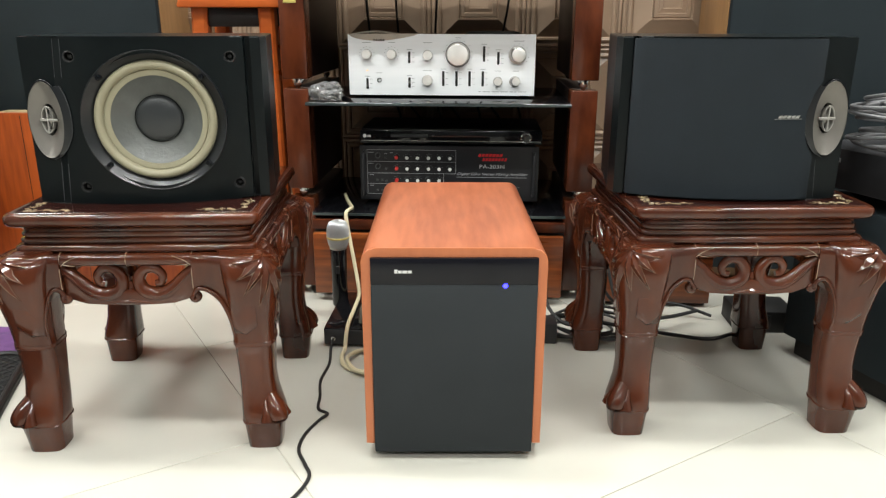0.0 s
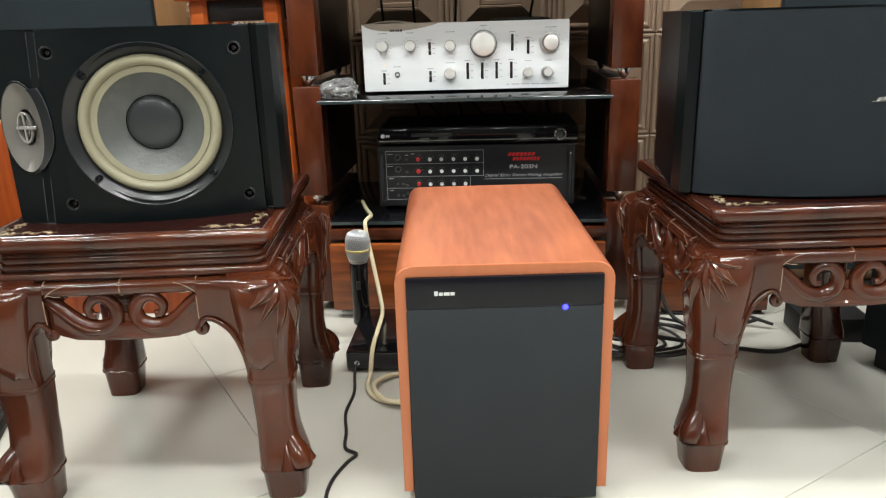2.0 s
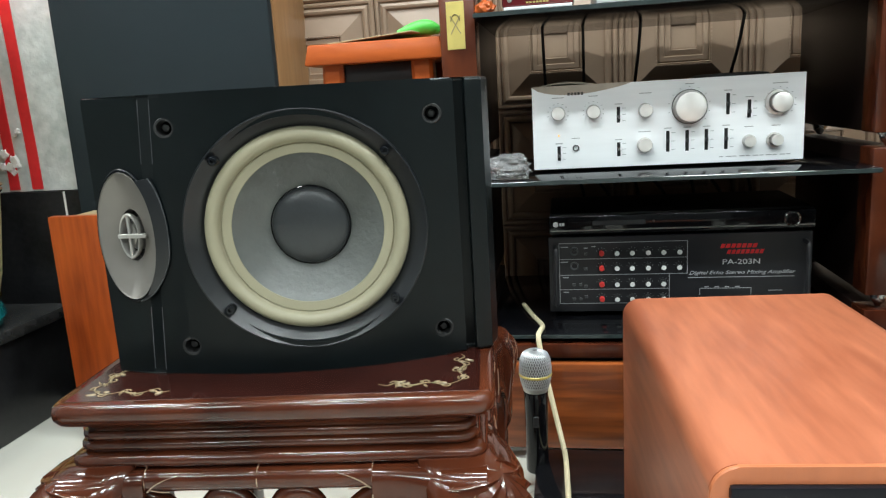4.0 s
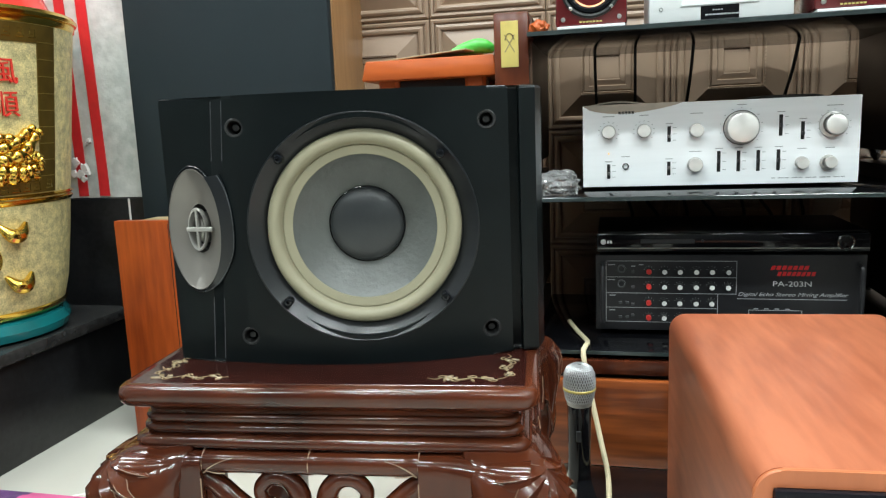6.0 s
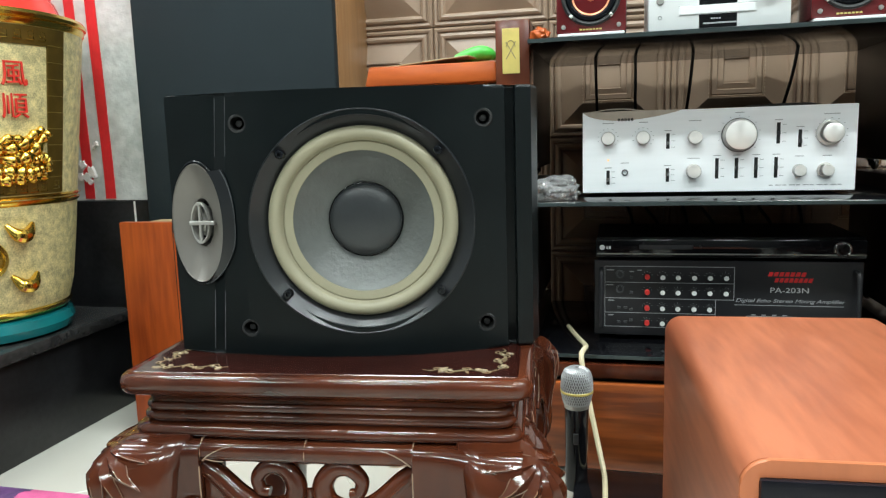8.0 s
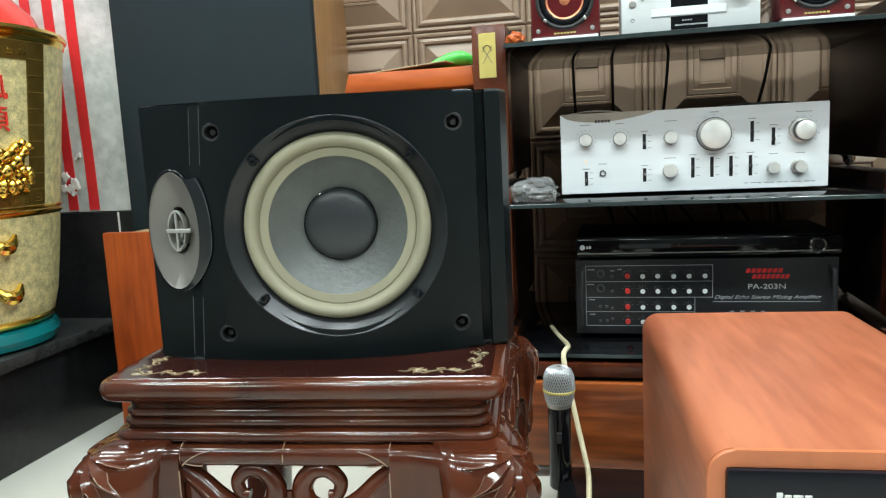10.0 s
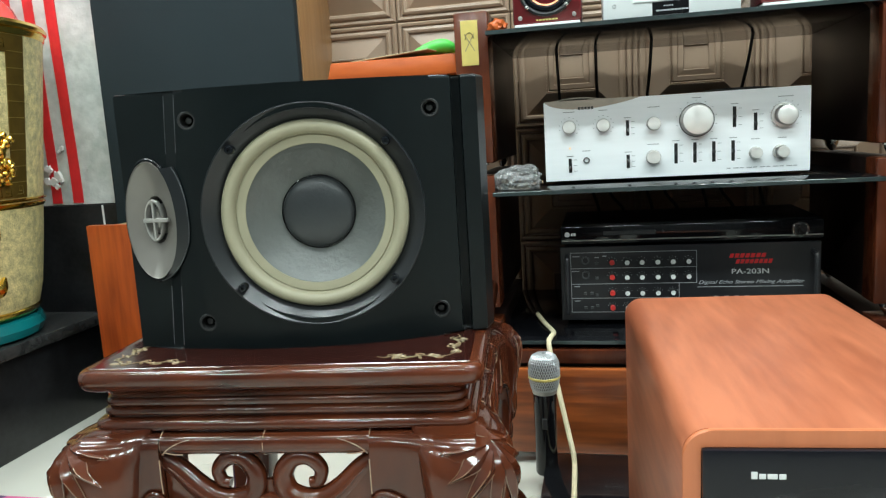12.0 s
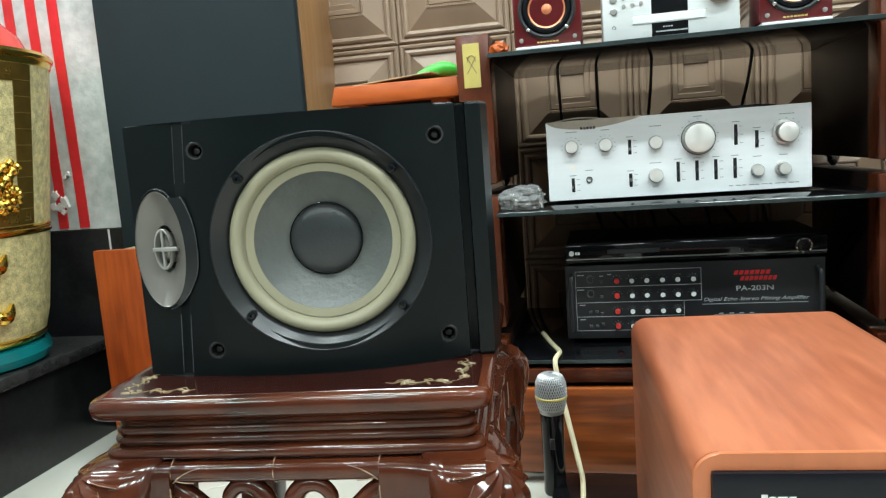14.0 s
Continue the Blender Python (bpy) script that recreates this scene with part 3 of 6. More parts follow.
def knee(z):
    """The leg's distance from the middle and half width at a height."""
    for (z1, c1, h1), (z0, c0, h0) in zip(LEG_KEYS, LEG_KEYS[1:]):
        if z0 <= z <= z1:
            f = (z - z0) / (z1 - z0)
            return c0 + (c1 - c0) * f, h0 + (h1 - h0) * f
    return LEG_KEYS[0][1:]


def stool_leg(sx, sy):
    """A cabriole leg at the corner (sx, sy) of the stool."""
    own = bmesh.new()
    rings = []
    seg = 32
    for z, c, h in LEG_KEYS:
        ring = []
        for k in range(seg):
            a = 2 * math.pi * k / seg
            ca, sa = math.cos(a), math.sin(a)
            q = (abs(ca) ** SQ + abs(sa) ** SQ) ** (-1 / SQ)
            ring.append(own.verts.new((sx * c + h * ca * q, sy * c + h * sa * q, z)))
        rings.append(ring)
    for a, b in zip(rings, rings[1:]):
        for k in range(seg):
            own.faces.new((a[k], a[(k + 1) % seg], b[(k + 1) % seg], b[k]))
    own.faces.new(rings[0])
    own.faces.new(rings[-1])
    # curled toe that points outwards along the diagonal
    d = Vector((sx, sy, 0)).normalized()
    o = Vector((sx * 0.174, sy * 0.174, 0))
    toe = [o + d * 0.012 + Vector((0, 0, 0.088)), o + d * 0.024 + Vector((0, 0, 0.070)), o + d * 0.035 + Vector((0, 0, 0.053)), o + d * 0.036 + Vector((0, 0, 0.043))]
    sweep(smooth_path(toe, 5), lambda t: 0.007 + 0.009 * math.sin(math.pi * min(1, t * 0.8)), 12, bm=own)
    for s in (-1, 1):
        e = Vector((-d.y, d.x, 0)) * s
        toe = [o + d * 0.016 + e * 0.008 + Vector((0, 0, 0.078)), o + d * 0.026 + e * 0.014 + Vector((0, 0, 0.058)), o + d * 0.029 + e * 0.017 + Vector((0, 0, 0.044))]
        sweep(smooth_path(toe, 5), lambda t: 0.0045 + 0.0060 * t, 10, bm=own)
    return own


def girdle(sx, sy, z, rad, wave):
    """A raised ring round the leg at a height."""
    c, h = knee(z)
    path = []
    for k in range(49):
        a = 2 * math.pi * k / 48
        ca, sa = math.cos(a), math.sin(a)
        q = (abs(ca) ** SQ + abs(sa) ** SQ) ** (-1 / SQ)
        path.append(Vector((sx * c + h * ca * q, sy * c + h * sa * q, z + wave * math.sin(9 * a))))
    return sweep(path, rad, 8)


def stool_side():
    """One side's apron, facing -y; returns the scroll carving, its back board, the bamboo rail and the two shoulders."""
    y = -0.174
    carve = bmesh.new()

    def tube(pts, rad, flat=0.8, dy=0.0):
        sweep([p + Vector((0, y + dy, 0)) for p in pts], rad, 14, flat, (0, 1, 0), carve)
    for s in (-1, 1):
        # one band: from the upper corner down under the scroll, up its inner side, over the top and curled in
        band = smooth_path([(s * 0.1000, 0, 0.2905), (s * 0.0860, 0, 0.2800), (s * 0.0680, 0, 0.2620), (s * 0.0520, 0, 0.2515), (s * 0.0330, 0, 0.2490), (s * 0.0165, 0, 0.2570),
                            (s * 0.0125, 0, 0.2740), (s * 0.0220, 0, 0.2885), (s * 0.0370, 0, 0.2905), (s * 0.0480, 0, 0.2800), (s * 0.0455, 0, 0.2680), (s * 0.0375, 0, 0.2660)], 7)
        tube(band, lambda t: 0.0086 + 0.0030 * math.sin(math.pi * min(1, t * 1.6)) - 0.0034 * max(0, t - 0.6) / 0.4, 0.95)
        ridge = [p + Vector((0, -0.0095, 0)) for p in band[4:38]]
        tube(ridge, lambda t: 0.0008 + 0.0014 * math.sin(math.pi * t), 1.0)
    tube(smooth_path([(0, 0, 0.240), (0, 0, 0.256), (0, 0, 0.270)], 5), lambda t: 0.0075 - 0.004 * t)
    # board behind the bands, its lower edge cut to a shallow bow
    low = [(-0.0965, 0.2485), (-0.084, 0.2415), (-0.066, 0.2370), (-0.035, 0.2348), (0, 0.2342)]
    top = [(-0.0965, 0.2880), (-0.084, 0.2760), (-0.066, 0.2580), (-0.050, 0.2480), (-0.033, 0.2460), (-0.016, 0.2530), (0, 0.2600)]
    outline = low + [(-x, z) for x, z in reversed(low[:-1])] + [(-x, z) for x, z in top[:-1]] + list(reversed(top))
    board = turned(prism(outline, -0.008, 0.008, 0.003, 2), Matrix.Translation((0, y, 0)) @ Matrix.Rotation(radians(90), 4, "X"))
    lip = [Vector((x, y - 0.007, z + 0.0015)) for x, z in ((-0.030, 0.2352), (-0.012, 0.2372), (0, 0.2378), (0.012, 0.2372), (0.030, 0.2352))]
    sweep(smooth_path(lip, 5), lambda t: 0.0015 + 0.003 * math.sin(math.pi * t), 8, 1.0, (0, 1, 0), board)
    rail = bmesh.new()
    path = [Vector((-0.0965 + 0.193 * i / 40, y, 0.3055)) for i in range(41)]
    sweep(path, lambda t: 0.0098 + 0.0007 * (1 if abs(t - 0.5) < 0.02 or t < 0.03 or t > 0.97 else 0), 16, 1.1, (0, 1, 0), rail, square=0.25)
    blocks = []
    for s in (-1, 1):
        # solid shoulder that flows from the panel into the leg above a round arch, with a curled drop
        b = bmesh.new()
        rings = []
        for x, zb in ((0.0968, 0.2545), (0.1010, 0.2575), (0.1070, 0.2590), (0.1130, 0.2585), (0.1190, 0.2540), (0.1250, 0.2465), (0.1300, 0.2370), (0.1345, 0.2240), (0.1380, 0.2060), (0.1420, 0.1860), (0.1600, 0.1860), (0.1780, 0.2000)):
            f = min(1, max(0, (x - 0.104) / 0.060))
            yf = -0.1885 - 0.0165 * f * f * (3 - 2 * f)
            zt = 0.3152 + 0.0015 * f
            cy, cz, hy, hz = (yf - 0.135) / 2, (zt + zb) / 2, (-0.135 - yf) / 2, (zt - zb) / 2
            ring = []
            for k in range(36):
                a = 2 * math.pi * (k + 0.5) / 36
                ca, sa = math.cos(a), math.sin(a)
                q = (abs(ca) ** 7 + abs(sa) ** 7) ** (-1 / 7)
                ring.append(b.verts.new((s * x, cy + hy * ca * q, cz + hz * sa * q)))
            rings.append(ring)
        for p, q in zip(rings, rings[1:]):
            for k in range(36):
                b.faces.new((p[k], p[(k + 1) % 36], q[(k + 1) % 36], q[k]))
        b.faces.new(rings[0])
        b.faces.new(rings[-1])
        curl = scroll(s * 0.0955, 0.2455, 0.0070, 1.1, -s, math.radians(90), 20)
        sweep([p + Vector((0, -0.180, 0)) for p in curl], 0.0050, 10, 1.0, (0, 1, 0), b)
        edge = smooth_path([(s * 0.0965, -0.186, 0.2520), (s * 0.1030, -0.1875, 0.2605), (s * 0.1120, -0.1895, 0.2610), (s * 0.1215, -0.1925, 0.2540), (s * 0.1300, -0.1950, 0.2410), (s * 0.1370, -0.1965, 0.2180), (s * 0.1400, -0.1940, 0.1950), (s * 0.1400, -0.1880, 0.1760)], 6)
        sweep(edge, lambda t: 0.0034 - 0.0012 * t, 8, 1.0, (0, 1, 0), b)
        blocks.append(b)
    return carve, board, rail, blocks


def knee_point(sx, sy, lat, z, lift):
    """A point on the knee's skin, lat metres round the outer corner and lift metres proud."""
    c, h = knee(z)
    a = math.atan2(sy, sx) + lat / (1.12 * h)
    ca, sa = math.cos(a), math.sin(a)
    q = (abs(ca) ** SQ + abs(sa) ** SQ) ** (-1 / SQ)
    return Vector((sx * c + (h + lift) * ca * q, sy * c + (h + lift) * sa * q, z))


def merge_into(bm, own):
    me = bpy.data.meshes.new("tmp")
    own.to_mesh(me)
    own.free()
    bm.from_mesh(me)
    bpy.data.meshes.remove(me)


def carved_stool(m, label, shift):
    """shift: how far the carved panels sit off the middle of their sides."""
    root = empty("carved_stool", m)
    tagged(root, label, "stool", "pair of carved stools")
    H = 0.186
    prof = [(-0.0060, STOOL_TOP), (-0.0030, STOOL_TOP - 0.0008), (-0.0008, STOOL_TOP - 0.0030), (0.0003, STOOL_TOP - 0.0065), (0.0005, STOOL_TOP - 0.0100), (0.0, STOOL_TOP - 0.0140), (-0.0020, STOOL_TOP - 0.0175),
            (-0.0050, STOOL_TOP - 0.0192), (-0.0100, 0.3562), (-0.0150, 0.3535), (-0.0178, 0.3495), (-0.0182, 0.3468), (-0.0160, 0.3458), (-0.0150, 0.3425), (-0.0160, 0.3394), (-0.0185, 0.3386),
            (-0.0160, 0.3376), (-0.0138, 0.3360), (-0.0134, 0.3335), (-0.0142, 0.3310), (-0.0175, 0.3300), (-0.0172, 0.3288), (-0.0110, 0.3278), (-0.0080, 0.3255), (-0.0072, 0.3215), (-0.0085, 0.3182), (-0.0115, 0.3166), (-0.0250, 0.3160)]
    part("seat_frame", ring_frame(H, prof), M_ROSEWOOD, root, angle=50)
    part("seat_panel", box(-0.1745, 0.1745, -0.1745, 0.1745, STOOL_TOP - 0.003, STOOL_TOP + 0.0004, 0.0004, 1), M_ROSETOP, root, "dark red polished seat panel")
    # pearl inlay sprays near the corners of the seat
    for sx, sy in ((-1, -1), (1, -1), (1, 1), (-1, 1)):
        spray = bmesh.new()
        rnd = random.Random(11 + sx * 3 + sy)
        z = STOOL_TOP + 0.0007
        for run in (0, 1):
            def at(along, off):
                p = (sx * (0.160 - along), sy * (0.158 + off))
                return Vector((p[0], p[1], z)) if run == 0 else Vector((p[1] * sx * sy, p[0] * sx * sy, z))
            stem = smooth_path([at(0.003, -0.003), at(0.014, 0.0035), at(0.028, -0.002), at(0.042, 0.0030), at(0.054, -0.0035), at(0.062, 0.002), at(0.070, -0.001)], 6)
            sweep(stem, lambda t: 0.0004 + 0.0011 * math.sin(math.pi * t) * (0.6 + 0.4 * math.sin(17 * t)), 6, 0.25, bm=spray)
            for al, sg in ((0.012, 1), (0.030, -1), (0.044, 1), (0.056, -1)):
                curl_ = [at(al + 0.0045 * (1 - k / 12) * math.cos(k * 0.55), sg * (0.0035 + 0.0045 * (1 - k / 12) * math.sin(k * 0.55))) for k in range(13)]
                sweep(curl_, lambda t: 0.0009 - 0.0005 * t, 6, 0.3, bm=spray)
            for k in range(9):
                lf = leaf(0.004 + 0.005 * rnd.random(), 0.0022, 0.0001)
                p = at(0.004 + 0.064 * rnd.random(), 0.006 * (rnd.random() - 0.5))
                turned(lf, Matrix.Translation(p + Vector((0, 0, 0.0006))) @ Matrix.Rotation(rnd.random() * 6.28, 4, "Z"))
                merge_into(spray, lf)
        part("inlay", spray, M_INLAY, root, "gold and pearl flower inlay")
    for sx, sy in ((-1, -1), (1, -1), (1, 1), (-1, 1)):
        leg = part("leg", stool_leg(sx, sy), M_ROSEWOOD, root, angle=60)
        for z, rad in ((0.1685, 0.0010), (0.1745, 0.0009)):
            part("bamboo_node", girdle(sx, sy, z, rad, 0.0004), M_ROSEWOOD, leg)
        part("foot_ridge", girdle(sx, sy, 0.0395, 0.0017, 0.0010), M_ROSEWOOD, leg)
        # bamboo leaves carved round the outer corner of the knee
        fan, veins = bmesh.new(), bmesh.new()
        for ang, ln in ((-80, 0.050), (-58, 0.060), (-36, 0.070), (-12, 0.078), (10, 0.066), (34, 0.074), (56, 0.060), (78, 0.050)):
            turn_ = Matrix.Rotation(radians(180 + ang), 4, "Z")
            lf = turned(leaf(ln, 0.0125, 0.0050), turn_)
            for v in lf.verts:
                v.co = knee_point(sx, sy, v.co.x, 0.3125 + min(v.co.y, 0.003), v.co.z + 0.0012)
            merge_into(fan, lf)
            # pale lines imitate gloss glints on each leaf's edges and ridge
            for side in (-1, 0, 1):
                vein = []
                for i in range(10):
                    t = 0.04 + 0.95 * i / 9
                    p = turn_ @ Vector((side * 0.0058 * math.sin(math.pi * t ** 0.7), ln * t, 0))
                    vein.append(knee_point(sx, sy, p.x, 0.3125 + min(p.y, 0.003), 0.0058 * math.sin(math.pi * t) if side == 0 else 0.0009))
                sweep(vein, lambda t: 0.0003 + 0.0003 * math.sin(math.pi * t), 5, bm=veins)
        lc = part("leaf_carving", fan, M_ROSEWOOD, leg)
        part("leaf_vein", veins, M_VEIN, lc)
    # the back legs lean in under the seat
    for leg in [o for o in root.children if o.name.split(".")[0] == "leg"]:
        for ob in (leg, *leg.children, *[c for k in leg.children for c in k.children]):
            for v in ob.data.vertices:
                if v.co.y > 0:
                    v.co.y -= 0.022 * min(1, max(0, (0.22 - v.co.z) / 0.22))
    carve, board, rail, blocks = stool_side()
    first = [part("scroll_carving", carve, M_ROSEWOOD, root), part("apron_board", board, M_ROSEWOOD, root), part("apron_rail", rail, M_ROSEWOOD, root), *[part("apron_shoulder", b, M_ROSEWOOD, root, angle=55) for b in blocks]]
    for x in (-0.0965, 0.0, 0.0965):
        ring = lathe([(0.0113 + 0.0005 * math.cos(a), 0.0006 * math.sin(a)) for a in [2 * math.pi * k / 6 for k in range(7)]], 24, "X", (x, -0.174, 0.3055))
        first.append(part("bamboo_notch", ring, M_NOTCH, root))
    for s in (-1, 1):
        # incised twig that forks from the end of the rail, and the joint line below it
        twig = sweep(smooth_path([(s * 0.095, -0.1848, 0.2985), (s * 0.088, -0.1856, 0.3045), (s * 0.078, -0.1852, 0.3095), (s * 0.068, -0.1838, 0.3120)], 5), lambda t: 0.0007 - 0.0004 * t, 6, 1.0, (0, 1, 0))
        sweep(smooth_path([(s * 0.093, -0.1850, 0.3005), (s * 0.084, -0.1850, 0.2985), (s * 0.076, -0.1842, 0.2978)], 5), 0.0005, 6, 1.0, (0, 1, 0), twig)
        sweep([Vector((s * 0.0967, -0.1884, 0.2945)), Vector((s * 0.0967, -0.1888, 0.2750)), Vector((s * 0.0967, -0.1880, 0.2620))], 0.0006, 6, 1.0, (0, 1, 0), twig)
        first.append(part("twig_carving", twig, M_NOTCH, root))
    for ob in first:
        for v in ob.data.vertices:
            f = min(1, max(0, (0.142 - abs(v.co.x)) / 0.040))
            v.co.x += shift * f * f * (3 - 2 * f)
    for a in (90, 180, 270):
        for ob in first:
            again(ob, root, Matrix.Rotation(radians(a), 4, "Z"))
    return root


carved_stool(STOOL_L, "dark red lacquered carved wooden stool with scroll apron under a speaker", -0.013)
carved_stool(STOOL_R, "dark red lacquered carved wooden stool with scroll apron under a speaker", 0.008)


# ---- subwoofer ----
def subwoofer():
    x0, x1, y0, y1, z0, z1 = -0.0611, 0.2093, 1.1126, 1.5562, 0.018, 0.3368
    cx = (x0 + x1) / 2
    root = empty("subwoofer", pose(cx, y0, 0, 0, 0, 3.47))
    tagged(root, "cherry veneered subwoofer with black cloth front standing on the floor", "subwoofer")
    w = (x1 - x0) / 2

    def arch(inset, r, n=8):
        a = w - inset
        pts = [(-a, z0)] + [(-a + r - r * math.cos(math.pi / 2 * k / n), z1 - inset - r + r * math.sin(math.pi / 2 * k / n)) for k in range(n + 1)]
        return pts + [(-x, z) for x, z in reversed(pts)]
    outer, inner = arch(0, 0.021), arch(0.0135, 0.003)
    out = outer + list(reversed(inner))
    b = prism(out, -(y1 - y0), -0.0045, 0.0)
    part("shell", turned(b, Matrix.Rotation(radians(90), 4, "X")), M_CHERRY, root, "cherry red wood veneer shell", angle=40)
    part("front_edge", turned(prism(out, -0.0045, 0.0, 0.0012, 1), Matrix.Rotation(radians(90), 4, "X")), M_CHERRYEDGE, root, angle=40)
    part("back_panel", box(-w + 0.013, w - 0.013, y1 - y0 - 0.012, y1 - y0 - 0.002, z0, z1 - 0.013, 0.001), M_CASE, root)
    part("base", box(-w + 0.016, w - 0.030, 0.02, y1 - y0 - 0.01, 0.002, 0.017, 0.002), M_RUBBER, root)
    part("grille", box(-w + 0.0138, w - 0.0138, -0.006, 0.006, 0.006, 0.2825, 0.002), M_SUBCLOTH, root, "black cloth front grille")
    strip = part("control_strip", box(-w + 0.0138, w - 0.0138, -0.0050, 0.006, 0.2828, z1 - 0.0138, 0.001), M_STRIP, root, "glossy black top strip")
    led = part("power_light", lathe([(0.0038, 0.0), (0.0038, -0.0005), (0.0022, -0.0015), (0, -0.0018)], 16, "Y", (0.0740, -0.0052, 0.2812)), M_LED, strip, "lit blue power light")
    bd = bmesh.new()
    for k, (x, wd, h) in enumerate(((0, 0.0046, 0.0058), (0.0056, 0.0050, 0.0042), (0.0116, 0.0072, 0.0042), (0.0198, 0.0052, 0.0042))):
        box(x, x + wd, -0.0004, 0.0004, 0, h, 0.0003, 1, bd)
    o = part("badge", bd, M_PRINT, strip, "white bar badge")
    o.matrix_local = pose(-0.0865, -0.0053, 0.3005)
    for fx in (-w + 0.04, w - 0.04):
        for fy in (0.05, y1 - y0 - 0.05):
            part("foot", lathe([(0.014, FLOOR_Z), (0.016, FLOOR_Z + 0.002), (0.016, 0.0035), (0, 0.0035)], 20, at=(fx, fy, 0)), M_RUBBER, root)
    return root


subwoofer()


# ---- equipment rack ----
def spike(x, y, z0, z1, root):
    h = z1 - z0
    return part("spike", lathe([(0.004, z0), (0.005, z0 + 0.002), (0.011, z0 + h * 0.45), (0.0125, z0 + h * 0.6), (0.0125, z0 + h * 0.8), (0.016, z0 + h * 0.84), (0.016, z1)], 24, at=(x, y, 0)), M_CHROME, root, "chrome spike")


LX0, LX1, RX0, RX1, RY0, RY1 = -0.352, -0.294, 0.307, 0.368, 1.810, 2.190
G2, G1, G0 = 0.212, 0.470, 0.734
rack = tagged(empty("equipment_rack", pose(0, 0, 0)), "burl wood audio rack with black glass shelves on chrome spikes", "rack")
for x0, x1, inner in ((LX0, LX1, 1), (RX0, RX1, -1)):
    for z0, z1 in ((0.518, 0.772), (0.262, 0.496), (0.014, 0.238)):
        sp = part("side_panel", box(x0, x1, RY0, RY0 + 0.055, z0, z1, 0.003), M_RACKWOOD, rack, "reddish burl wood post")
        # side boards coloured far darker than the burl posts
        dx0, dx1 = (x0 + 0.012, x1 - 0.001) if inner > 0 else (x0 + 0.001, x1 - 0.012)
        part("side_board", box(dx0, dx1, RY0 + 0.0555, RY1, z0 + 0.001, z1 - 0.001, 0.002), M_RACKDARK, sp, "very dark brown inner side")
    for z0, z1 in ((0.496, 0.518), (0.238, 0.262), (FLOOR_Z, 0.014)):
        for y in (RY0 + 0.028, RY1 - 0.04):
            spike((x0 + x1) / 2, y, z0, z1, rack)
plate = part("plate", box(-0.340, -0.311, RY0 - 0.0012, RY0 + 0.0005, 0.684, 0.758, 0.0004, 1), M_BRASSPLATE, rack, "pale brass name plate")
mk = bmesh.new()
for s in (-1, 1):
    sweep([Vector((-0.3255 + s * 0.008 * math.cos(a), RY0 - 0.0015, 0.722 + 0.016 * math.sin(a))) for a in [radians(20 + 14 * k) for k in range(11)]], 0.0007, 6, bm=mk)
    sweep([Vector((-0.3255 - s * 0.008, RY0 - 0.0015, 0.708)), Vector((-0.3255 + s * 0.008, RY0 - 0.0015, 0.736))], 0.0007, 6, bm=mk)
part("mark", mk, M_CARD, plate)
for z, y0 in ((G2, 1.775), (G1, 1.770), (G0, 1.770)):
    xr = RX0 - 0.001 if z < 0.7 else RX1 + 0.05
    g = part("glass_shelf", box(LX1 + 0.001, xr if z < 0.7 else RX0 - 0.001, y0 + 0.0015, RY1 - 0.004, z - 0.008, z, 0.0012), M_BLACKGLASS, rack, "black glass shelf")
    part("polished_edge", box(LX1 + 0.001, RX0 - 0.001, y0, y0 + 0.0013, z - 0.0072, z - 0.0008, 0.0004, 1), M_GLASSEDGE, g)
part("rail", box(LX1 + 0.001, RX0 - 0.001, 1.772, 2.17, 0.172, 0.196, 0.002), M_RACKWOOD, rack, "reddish wood top rail")
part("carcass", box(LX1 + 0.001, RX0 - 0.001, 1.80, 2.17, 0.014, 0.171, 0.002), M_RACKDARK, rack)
part("drawer_front", box(LX1 + 0.004, RX0 - 0.004, 1.764, 1.785, 0.012, 0.164, 0.003), M_DRAWER, rack, "orange wood drawer front")


def knob(parent, x, y, z, r, depth, cap=M_KNOB, side=M_KNOBSIDE, name="knob", seg=32):
    k = part(name, lathe([(r * 1.08, 0), (r * 1.08, -depth * 0.2), (r, -depth * 0.25), (r, -depth * 0.92), (r * 0.94, -depth)], seg, "Y", (x, y, z)), side, parent)
    part("knob_face", lathe([(r * 0.94, -depth), (r * 0.90, -depth - 0.0004), (0, -depth - 0.0003)], seg, "Y", (0, 0, 0)), cap, k).matrix_local = pose(x, y, z)
    return k


